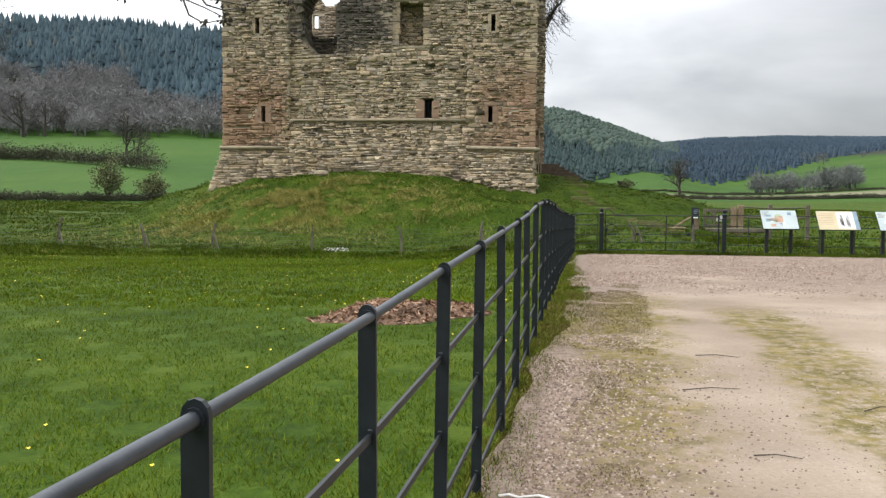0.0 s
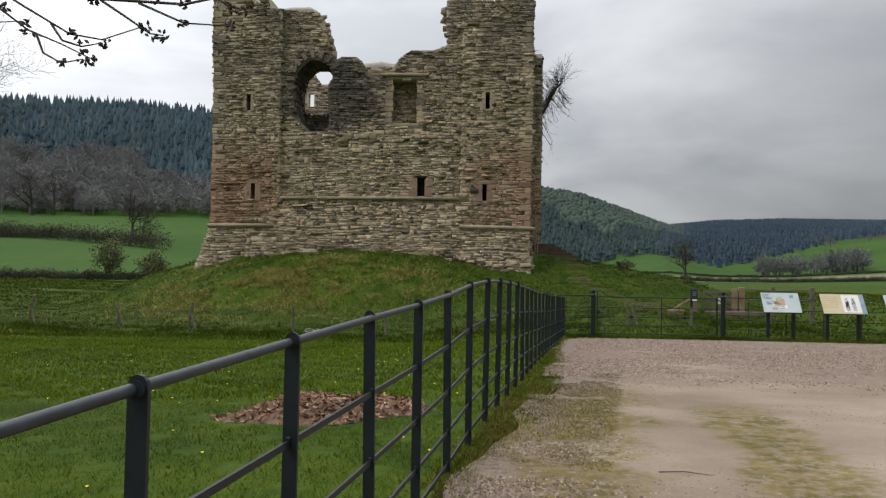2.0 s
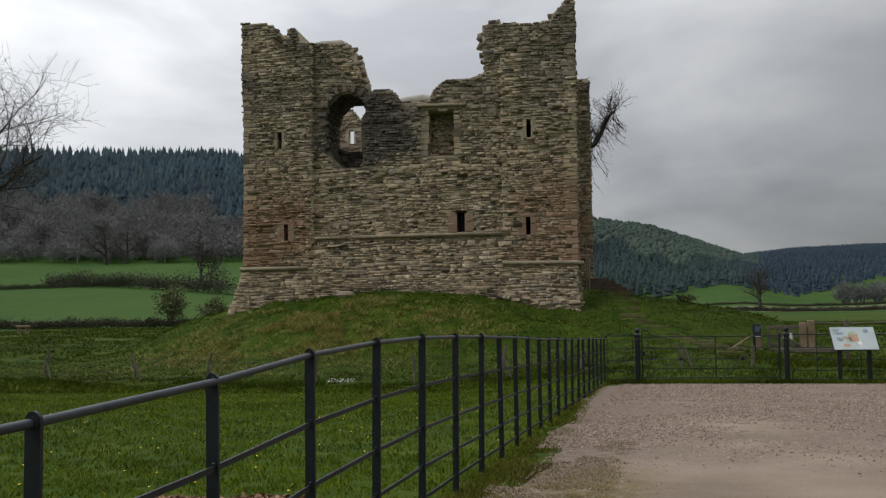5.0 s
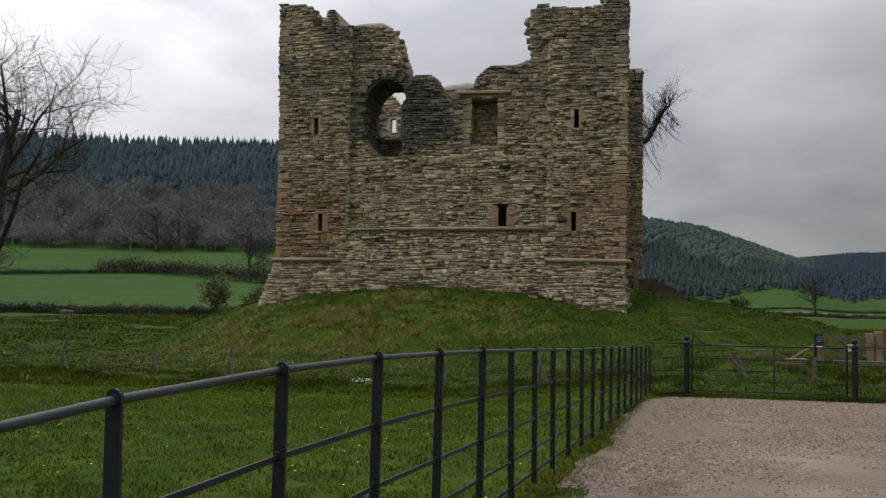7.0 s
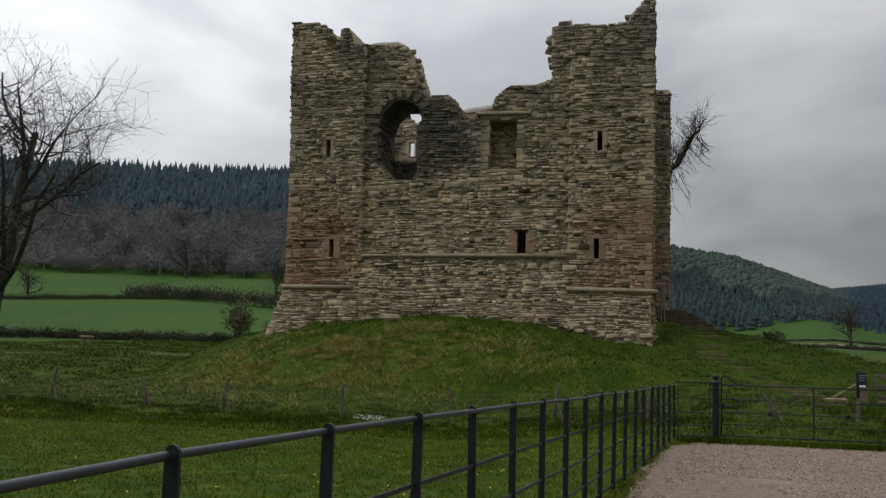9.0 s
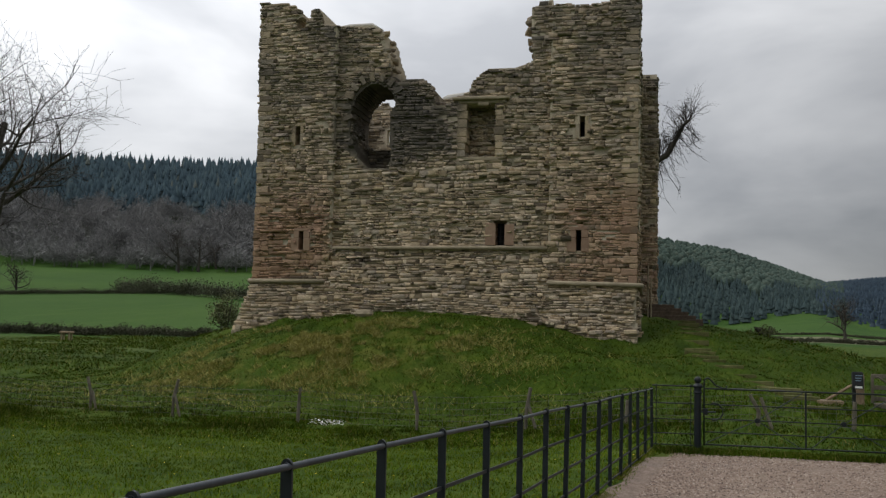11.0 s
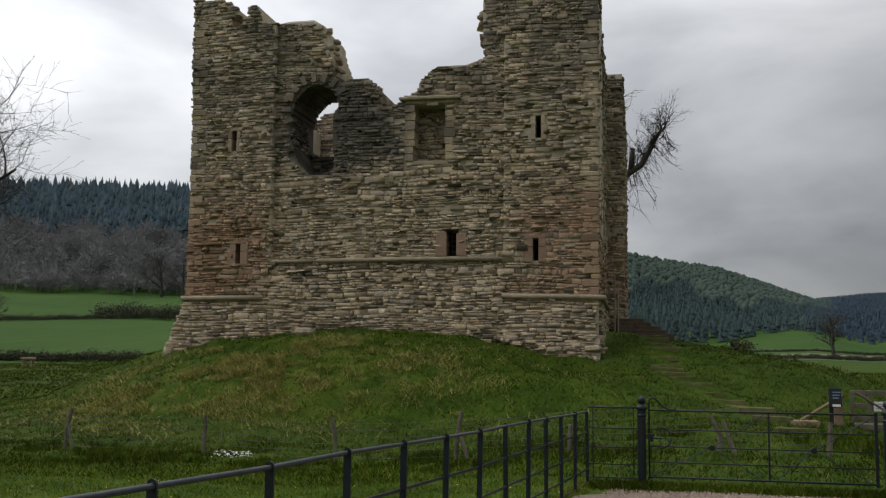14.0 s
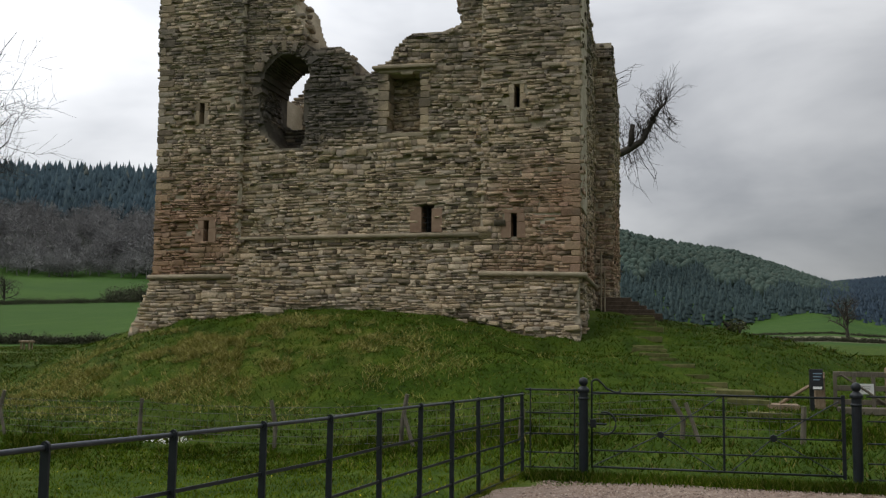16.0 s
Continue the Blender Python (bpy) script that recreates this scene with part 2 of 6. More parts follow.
# copse twigs greyed toward blue, so the colour holds the distance haze
M_COPSE = island_material("hazy_copse_twigs", ((0, (0.13, 0.142, 0.145)), (0.6, (0.165, 0.175, 0.17)), (1, (0.22, 0.215, 0.19))), 0.95, 0.05, 0.05, 0.6)
M_BUSH = island_material("young_green_leaves", ((0, (0.075, 0.085, 0.04)), (0.6, (0.125, 0.135, 0.06)), (1, (0.18, 0.185, 0.09))), 0.8, 0.15)
M_BROWNWOOD = island_material("bare_wood_canopy", ((0, (0.185, 0.185, 0.186)), (0.6, (0.22, 0.22, 0.218)), (1, (0.26, 0.255, 0.245))), 0.95, 0.05, 0.03, 0.75)
M_MOSS = island_material("olive_drive_moss", ((0, (0.085, 0.078, 0.018)), (0.5, (0.14, 0.122, 0.03)), (1, (0.22, 0.18, 0.065))), 0.95, 0.04, 1.3, 0.55)
M_VERGE = island_material("short_yellowing_verge", ((0, (0.07, 0.10, 0.01)), (0.5, (0.125, 0.15, 0.018)), (0.85, (0.19, 0.18, 0.04)), (1, (0.32, 0.26, 0.10))), 0.95, 0.04, 0.9, 0.55)
M_YELLOW = simple("dandelion_yellow", (0.65, 0.48, 0.02), (0.8, 0.6, 0.04), 20, 0.7, bump=0.0)
M_FLOWER = simple("white_blossom", (0.68, 0.68, 0.6), (0.8, 0.8, 0.74), 20, 0.7, bump=0.0)


def ground_material():
    n = Nodes("pasture_ground", 0.95, 0, 0.1)
    x, y, z = n.xyz()
    fine = n.noise(9, 5, 0.7)
    mid = n.noise(0.9, 5, 0.6)
    wide = n.noise(0.11, 4, 0.6)
    near = n.ramp(n.calc("ADD", n.calc("MULTIPLY", fine, 0.45), n.calc("MULTIPLY", mid, 0.55)),
                  (0.36, (0.015, 0.033, 0.002)), (0.5, (0.038, 0.070, 0.005)), (0.66, (0.078, 0.106, 0.010)))
    near = n.mix(n.calc("MULTIPLY", n.step(wide, 0.5, 0.68), 0.3), near, (0.11, 0.125, 0.025))
    # drier, tussocky face of the castle mound
    dx = n.calc("MULTIPLY", n.calc("ADD", x, 8.0), 0.16)
    dy = n.calc("MULTIPLY", n.calc("ADD", y, -38.6), 0.36)
    d2 = n.calc("ADD", n.calc("MULTIPLY", dx, dx), n.calc("MULTIPLY", dy, dy))
    dry = n.calc("MULTIPLY", n.step(d2, 1.1, 0.2), n.step(n.noise(1.6, 5, 0.65), 0.42, 0.66))
    near = n.mix(n.calc("MULTIPLY", dry, 0.5), near, (0.155, 0.15, 0.035))
    # arable fields of the valley
    crop = n.ramp(n.noise(0.02, 3), (0.35, (0.026, 0.068, 0.008)), (0.65, (0.042, 0.088, 0.012)))
    crop = n.mix(n.calc("MULTIPLY", n.step(n.noise(0.5, 3, stretch=(1, 0.12, 1)), 0.5, 0.7), 0.15), crop, (0.10, 0.16, 0.04))
    dist = n.calc("SQRT", n.calc("ADD", n.calc("MULTIPLY", x, x), n.calc("MULTIPLY", y, y)))
    col = n.mix(n.step(n.calc("SUBTRACT", dist, n.calc("MULTIPLY", n.step(x, 0, 12), 60)), 117, 126), near, crop)
    # strip of pale stubble to the east
    edge = n.calc("ADD", y, n.calc("MULTIPLY", n.noise(0.02, 3), 14))
    strip = n.calc("MULTIPLY", n.calc("MULTIPLY", n.step(edge, 200, 206), n.step(edge, 268, 256)), n.step(x, 8, 16))
    col = n.mix(n.calc("MULTIPLY", strip, 0.8), col, (0.19, 0.175, 0.115))
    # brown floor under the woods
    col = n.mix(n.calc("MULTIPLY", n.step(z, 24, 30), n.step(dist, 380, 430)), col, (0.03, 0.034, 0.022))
    return n.finish(col, fine, 0.7, 0.06)


def drive_material():
    n = Nodes("gravel_drive", 0.95, 0, 0.1)
    x, y, z = n.xyz()
    grit = n.noise(42, 4, 0.75)
    med = n.noise(7, 5, 0.65)
    wide = n.noise(0.7, 4)
    pale = n.ramp(n.calc("ADD", n.calc("MULTIPLY", grit, 0.35), n.calc("MULTIPLY", wide, 0.65)), (0.34, (0.20, 0.155, 0.117)), (0.5, (0.28, 0.222, 0.17)), (0.66, (0.365, 0.30, 0.237)))
    chips = n.ramp(n.calc("ADD", n.calc("MULTIPLY", grit, 0.5), n.calc("MULTIPLY", n.noise(9, 5, 0.75), 0.5)), (0.36, (0.075, 0.058, 0.047)), (0.5, (0.20, 0.150, 0.120)), (0.66, (0.37, 0.295, 0.248)))
    # left of the wheel track the stone lies loose, and again toward the gate
    edge = n.calc("ADD", n.calc("MULTIPLY", y, 0.137), 0.15)
    off = n.calc("SUBTRACT", n.calc("ADD", x, n.calc("MULTIPLY", n.calc("ADD", wide, -0.5), 0.9)), edge)
    loose = n.step(off, 0.25, -0.15)
    far = n.calc("MULTIPLY", n.step(y, 11, 16), n.step(n.noise(0.45, 4), 0.3, 0.5))
    col = n.mix(n.calc("MAXIMUM", n.calc("MULTIPLY", loose, 0.9), n.calc("MULTIPLY", far, 0.85)), pale, chips)
    damp = n.calc("MULTIPLY", n.step(n.noise(0.33, 4, stretch=(0.7, 1.7, 1)), 0.56, 0.72), 0.35)
    col = n.mix(damp, col, (0.19, 0.165, 0.15))
    # moss and grass on the crown between the wheels, and beside the track
    bend = n.calc("ADD", n.calc("MULTIPLY", y, 0.09), 1.78)
    crown = n.calc("ABSOLUTE", n.calc("SUBTRACT", x, bend))
    crown = n.calc("ADD", crown, n.calc("MULTIPLY", n.calc("ADD", n.noise(1.6, 5, 0.7), -0.5), 0.9))
    crown = n.calc("MULTIPLY", n.step(crown, 0.5, 0.2), n.step(y, 11.3, 9.6))
    side = n.calc("ADD", n.calc("ABSOLUTE", n.calc("ADD", off, 0.12)), n.calc("MULTIPLY", n.calc("ADD", n.noise(2.2, 5, 0.7), -0.5), 1.3))
    band = n.calc("MULTIPLY", n.calc("MULTIPLY", n.step(off, 0.05, -0.2), n.step(n.noise(0.9, 4, 0.7), 0.4, 0.55)), n.calc("MULTIPLY", n.step(y, 7.2, 8.6), n.step(y, 13.5, 10.5)))
    side = n.calc("MAXIMUM", band, n.calc("MULTIPLY", n.calc("MULTIPLY", n.step(side, 0.55, 0.12), n.step(y, 14, 10)), n.step(y, 3.5, 5.5)))
    moss = n.calc("MULTIPLY", n.calc("MAXIMUM", crown, side), n.step(n.noise(11, 4, 0.7), 0.3, 0.6))
    col = n.mix(n.calc("MULTIPLY", moss, 0.92), col, n.ramp(n.noise(5, 3), (0.35, (0.10, 0.088, 0.02)), (0.65, (0.20, 0.155, 0.05))))
    bump = n.calc("ADD", grit, n.calc("MULTIPLY", med, 1.2))
    return n.finish(col, bump, 0.6, 0.02)


M_GROUND = ground_material()
M_DRIVE = drive_material()


# ---- mesh helpers ----
class Builder:
    """Collects vertices and faces of one mesh."""

    def __init__(self):
        self.v, self.f = [], []

    def add(self, verts, faces):
        k = len(self.v)
        self.v.extend(tuple(p) for p in verts)
        self.f.extend(tuple(i + k for i in q) for q in faces)
        return self

    def box(self, x0, x1, y0, y1, z0, z1, m=None, c=0.0):
        """A box with its top and bottom edges drawn in by c."""
        pts = []
        for z, d in ((z0, c), (z0 + c, 0), (z1 - c, 0), (z1, c)) if c else ((z0, 0), (z1, 0)):
            pts += [(x0 + d, y0 + d, z), (x1 - d, y0 + d, z), (x1 - d, y1 - d, z), (x0 + d, y1 - d, z)]
        if m is not None:
            pts = [m @ Vector(p) for p in pts]
        n = len(pts) // 4
        faces = [(3, 2, 1, 0), tuple(range(4 * n - 4, 4 * n))]
        for r in range(n - 1):
            a = 4 * r
            faces += [(a + i, a + (i + 1) % 4, a + 4 + (i + 1) % 4, a + 4 + i) for i in range(4)]
        return self.add(pts, faces)

    def tube(self, path, radii, sides=6, cap=True):
        path = [Vector(p) for p in path]
        if isinstance(radii, (int, float)):
            radii = [radii] * len(path)
        pts, faces = [], []
        for i, p in enumerate(path):
            d = (path[min(i + 1, len(path) - 1)] - path[max(i - 1, 0)]).normalized()
            a = d.cross(Vector((0, 0, 1)))
            a = a.normalized() if a.length > 0.05 else Vector((1, 0, 0))
            b = d.cross(a).normalized()
            for s in range(sides):
                w = 2 * math.pi * s / sides
                pts.append(p + (a * math.cos(w) + b * math.sin(w)) * radii[i])
        for i in range(len(path) - 1):
            for s in range(sides):
                faces.append((i * sides + s, i * sides + (s + 1) % sides, (i + 1) * sides + (s + 1) % sides, (i + 1) * sides + s))
        if cap:
            faces.append(tuple(range(sides))[::-1])
            faces.append(tuple(range((len(path) - 1) * sides, len(path) * sides)))
        return self.add(pts, faces)

    def lathe(self, profile, at, sides=16):
        """A turned shape from (radius, height) pairs."""
        pts, faces = [], []
        for r, z in profile:
            for s in range(sides):
                w = 2 * math.pi * s / sides
                pts.append((at[0] + r * math.cos(w), at[1] + r * math.sin(w), at[2] + z))
        for i in range(len(profile) - 1):
            for s in range(sides):
                faces.append((i * sides + s, i * sides + (s + 1) % sides, (i + 1) * sides + (s + 1) % sides, (i + 1) * sides + s))
        faces.append(tuple(range(sides))[::-1])
        faces.append(tuple(range((len(profile) - 1) * sides, len(profile) * sides)))
        return self.add(pts, faces)

    def mesh(self, name, mat, smooth=False):
        me = bpy.data.meshes.new(name)
        me.from_pydata([tuple(p) for p in self.v], [], self.f)
        me.materials.append(mat)
        if smooth:
            me.polygons.foreach_set("use_smooth", [True] * len(me.polygons))
        me.update()
        return me


def part(name, b, mat, parent=None, label="", smooth=False):
    ob = new(name, b.mesh(name, mat, smooth))
    if parent is not None:
        ob.parent = parent
    if label:
        tagged(ob, label)
    return ob


def thing(name, label, category, group="", kind="", at=(0, 0, 0)):
    ob = new(name)
    ob.empty_display_size = 0.1
    ob.location = at
    return tagged(ob, label, category, group, kind)


def array_mesh(name, verts, faces, mat):
    """A large mesh from arrays of points and equal-sided faces."""
    me = bpy.data.meshes.new(name)
    verts = np.asarray(verts, dtype=np.float32)
    faces = np.asarray(faces, dtype=np.int32)
    k = faces.shape[1]
    me.vertices.add(len(verts))
    me.vertices.foreach_set("co", verts.ravel())
    me.loops.add(faces.size)
    me.loops.foreach_set("vertex_index", faces.ravel())
    me.polygons.add(len(faces))
    me.polygons.foreach_set("loop_start", np.arange(0, faces.size, k, dtype=np.int32))
    me.update(calc_edges=True)
    me.materials.append(mat)
    return me


def stuff(name, verts, faces, mat, label, category, parent=None):
    ob = new(name, array_mesh(name, verts, faces, mat))
    if parent is not None:
        ob.parent = parent
        tagged(ob, label, kind="stuff")
    else:
        tagged(ob, label, category, kind="stuff")
    return ob


rng = np.random.default_rng(7)

# ---- the lie of the land ----
FENCE_Y = [-6, 0.32, 1.31, 2.3, 3.29, 4.28, 5.27, 9.1, 10.1, 13.1, 15.2, 18.1, 20.1, 22, 27.05]
FENCE_X = [-1.35, -0.6, -0.47, -0.33, -0.2, -0.084, 0.03, 0.42, 0.51, 0.79, 0.96, 1.23, 1.42, 1.62, 2.15]
DRIVE_Y = [-20, 0, 4.3, 7, 9.5, 13, 15, 18, 22, 27, 32, 50, 120]
DRIVE_Z = [0.0, 0.02, 0.16, 0.27, 0.31, 0.19, 0.13, 0.04, -0.07, -0.17, -0.25, -0.3, -0.3]
FIELD_Y = [-20, 0, 8, 14, 20, 26, 31, 45, 120]
FIELD_Z = [0.0, 0.0, 0.18, 0.05, -0.18, -0.45, -0.58, -0.55, -0.3]
MOUND_D = [0, 6, 7.8, 9.2, 10, 11.6, 12.5, 13.3, 14.3, 15.5, 17.5]
MOUND_H = [3.1, 3.1, 2.78, 2.45, 2.15, 1.65, 1.28, 0.85, 0.4, 0.12, 0.0]
AZ = [-180, -60, -40, -28, -22, -16, -8, 0, 4.4, 9.5, 12, 16, 22, 40, 180]
E_270 = [1.0, 1.0, 1.1, 1.6, 1.5, 1.2, 0.8, -0.1, -0.1, 0.05, -0.1, -0.05, 0.3, 1.0, 1.0]
E_420 = [2.5, 2.8, 2.9, 2.9, 3.0, 3.1, 2.2, 0.2, 0.3, 1.0, 0.25, 0.3, 1.35, 2.0, 2.5]
E_TOP = [5.0, 7.8, 8.1, 8.55, 8.75, 8.5, 7.5, 5.25, 4.55, 2.7, 3.05, 3.15, 3.0, 4.0, 5.0]
R_TOP = [700, 700, 740, 760, 760, 760, 800, 900, 1000, 1150, 1600, 1650, 1650, 1500, 700]


def smooth01(v, lo, hi):
    k = np.clip((v - lo) / (hi - lo), 0, 1)
    return k * k * (3 - 2 * k)


def soft_noise(x, y):
    return (np.sin(x * 0.9 + 1.3 * np.sin(y * 0.7)) * np.cos(y * 1.1 + 0.8 * np.sin(x * 0.5)) +
            0.5 * np.sin(x * 2.3 + y * 1.7 + 2) * np.cos(y * 2.9 - x * 0.8))


def land(x, y):
    """Height of the ground, for arrays."""
    x, y = np.asarray(x, float), np.asarray(y, float)
    side = smooth01(x - np.interp(y, FENCE_Y, FENCE_X), -5.0, -0.4)
    z = side * np.interp(y, DRIVE_Y, DRIVE_Z) + (1 - side) * np.interp(y, FIELD_Y, FIELD_Z)
    ux = (x + 5.5) * np.where(x > -5.5, 0.78, 1.0)
    uy = (y - 50) * np.where(y > 50, 0.8, 1.0)
    d = np.hypot(ux, uy)
    z = z + np.interp(d, MOUND_D, MOUND_H) - 0.75 * np.exp(-((x - 1.4) ** 2 + (y - 42.2) ** 2) / 11.0) - 0.45 * np.exp(-((x - 4.5) ** 2 + (y - 49.5) ** 2) / 16.0)
    z = z + 0.6 * np.exp(-((x - 5.2) ** 2 + (y - 35) ** 2) / 18.0)
    rough = smooth01(y, 27.5, 33) * smooth01(np.hypot(x, y), 110, 60)
    z = z + rough * (0.05 * soft_noise(x * 1.6, y * 1.6) + 0.055 * soft_noise(x * 4.1 + 2, y * 4.6))
    r = np.hypot(x - 2, y - 8)
    az = np.degrees(np.arctan2(x - 2, y - 8))
    e2, e4, et, rt = (np.interp(az, AZ, t) for t in (E_270, E_420, E_TOP, R_TOP))
    z2, z4, zt = 1.6 + 270 * np.tan(np.radians(e2)), 1.6 + 420 * np.tan(np.radians(e4)), 1.6 + rt * np.tan(np.radians(et))
    hill = np.where(r < 270, -0.3 + (z2 + 0.3) * smooth01(r, 118, 300) / smooth01(np.float64(270), 118, 300),
                    np.where(r < 420, z2 + (z4 - z2) * (r - 270) / 150,
                             np.where(r < rt, z4 + (zt - z4) * np.clip((r - 420) / (rt - 420), 0, 1) ** 0.92, zt - 0.12 * (r - rt))))
    return np.where(r < 118, z, hill)


def ground_at(x, y):
    return float(land(x, y))


def spread(lo, hi, fine, limit, growth):
    mid = list(np.arange(lo, hi + 1e-6, fine))
    s, a, b = fine, [], []
    while mid[-1] + sum(b) < limit:
        s *= growth
        b.append(s)
    out_hi = list(mid[-1] + np.cumsum(b))
    out_lo = list(mid[0] - np.cumsum(b))[::-1]
    return np.array(out_lo + mid + out_hi)


def sheet(xs, ys, lift=0.0):
    gx, gy = np.meshgrid(xs, ys)
    verts = np.stack([gx.ravel(), gy.ravel(), land(gx, gy).ravel() + lift], 1)
    w = len(xs)
    i = (np.arange(len(ys) - 1)[:, None] * w + np.arange(w - 1)[None]).ravel()
    return verts, np.stack([i, i + 1, i + 1 + w, i + w], 1)


gv, gf = sheet(spread(-26, 14, 0.26, 2600, 1.085), spread(-6, 60, 0.26, 2600, 1.085))
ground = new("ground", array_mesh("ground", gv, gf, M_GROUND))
ground.data.polygons.foreach_set("use_smooth", [True] * len(ground.data.polygons))
tagged(ground, "green pasture valley floor rising to fields and wooded hills", "ground", kind="structure")

# the drive: a thin sheet of gravel over the ground, from the fence to the east side
dys = np.arange(-8, 26.75, 0.2)
dv, df = [], []
COLS = 70
for j, yy in enumerate(dys):
    left = np.interp(yy, FENCE_Y, FENCE_X) - 0.02 + 0.04 * math.sin(yy * 2.3) + 0.03 * math.sin(yy * 5.1) + (0.34 + 0.16 * math.sin(yy * 1.1)) * smooth01(np.float64(yy), 6.5, 10.5) * smooth01(np.float64(yy), 22, 14)
    left += 1.6 * smooth01(np.float64(yy), 25.4, 26.7) + 0.06
    for i in range(COLS):
        xx = left + (17 - left) * (i / (COLS - 1)) ** 1.5
        bend = 0.35 * math.sin(xx * 0.8) if j == len(dys) - 1 else 0
        dv.append((xx, yy + bend, ground_at(xx, yy + bend) + 0.014))
for j in range(len(dys) - 1):
    for i in range(COLS - 1):
        a = j * COLS + i
        df.append((a, a + 1, a + 1 + COLS, a + COLS))
drive = new("road", array_mesh("road", dv, df, M_DRIVE))
drive.data.polygons.foreach_set("use_smooth", [True] * len(drive.data.polygons))
tagged(drive, "pale gravel drive with worn wheel tracks and a mossy crown", "drive", kind="structure")

# ---- the castle keep ----
FRONT = 43.6
OUTLINE = [(-13.6, 0.5), (-13.24, 1.44), (-12.74, 3.43), (-12.68, 5.7), (-12.68, 9.0), (-12.78, 11), (-12.83, 14.28), (-11.77, 14.19), (-11.35, 13.96), (-11.0, 13.68), (-11.33, 13.56),
           (-11.36, 13.1), (-10.93, 13.1), (-10.92, 13.45), (-10.74, 13.52), (-10.68, 13.9), (-10.42, 13.92), (-10.3, 13.6), (-10.25, 13.25), (-8.4, 13.27), (-8.15, 13.17),
           (-7.92, 12.95), (-7.78, 12.3), (-7.6, 11.88), (-7.55, 11.02), (-7.1, 11.0), (-6.9, 11.12), (-6.25, 11.08), (-5.98, 10.8), (-5.9, 10.45), (-5.85, 10.06), (-5.48, 10.06), (-5.07, 10.2), (-4.76, 10.39),
           (-4.52, 10.55), (-4.43, 10.86), (-4.27, 11.06), (-3.72, 11.42), (-2.54, 11.43), (-2.19, 11.63), (-2.15, 11.93), (-2.27, 12.76), (-2.22, 13.59), (-1.88, 13.79), (-1.48, 13.77),
           (-1.44, 13.62), (-0.18, 13.57), (0.71, 13.72), (0.71, 13.93), (1.0, 14.18), (1.29, 14.58), (1.64, 15.0), (1.68, 7), (1.56, 3.6), (1.66, 1.5), (1.6, 0.5)]
SLITS = [(-11.1, 9.01, 0.19, 0.7), (-10.82, 5.0, 0.19, 0.68), (-0.34, 9.13, 0.19, 0.74), (-0.42, 5.05, 0.19, 0.72)]
CAVE = [(-9.1, 9.8), (-8.9, 10.45), (-8.55, 10.85), (-8.15, 10.95), (-7.75, 10.85), (-7.45, 10.6), (-7.32, 10.15), (-7.5, 9.89), (-7.53, 9.0), (-7.45, 8.1), (-7.6, 7.75), (-8.33, 7.72), (-8.75, 8.14), (-9.05, 9.0)]
RECESS = [(-4.62, 8.1), (-3.5, 8.1), (-3.5, 10.1), (-4.62, 10.1)]
WINDOW = [(-3.42, 4.88), (-3.1, 4.88), (-3.1, 5.7), (-3.42, 5.7)]


def inside(poly, x, z):
    hit = False
    for (ax, az_), (bx, bz) in zip(poly, poly[1:] + poly[:1]):
        if (az_ > z) != (bz > z) and x < (bx - ax) * (z - az_) / (bz - az_) + ax:
            hit = not hit
    return hit


def face_y(x, z):
    """Depth of the front face: corner turrets proud, plinths battered."""
    turret = x < -9.65 or x > -1.5
    y = FRONT - (0.16 if turret else 0.0)
    if turret and z < 3.45:
        y -= 0.10 + 0.24 * (3.45 - z)
    elif not turret and z < 4.73:
        y -= 0.06 + 0.17 * (4.73 - z)
    return y


def slit_poly(cx, cz, w, h):
    return [(cx - w / 2, cz - h / 2), (cx + w / 2, cz - h / 2), (cx + w / 2, cz + h / 2), (cx - w / 2, cz + h / 2)]


HOLES = [slit_poly(s[0], s[1], s[2] + 0.16, s[3] + 0.06) for s in SLITS] + [CAVE, RECESS, [(-3.5, 4.84), (-3.02, 4.84), (-3.02, 5.74), (-3.5, 5.74)]]


def spans(poly, z, lo, hi, holes, step=0.1):
    """Runs along a wall at height z that are solid."""
    out, start = [], None
    n = int((hi - lo) / step)
    for i in range(n + 1):
        u = lo + (i + 0.5) * step
        ok = i < n and inside(poly, u, z) and not any(inside(h, u, z) for h in holes)
        if ok and start is None:
            start = u - step / 2
        if not ok and start is not None:
            out.append((start, u - step / 2))
            start = None
    return out


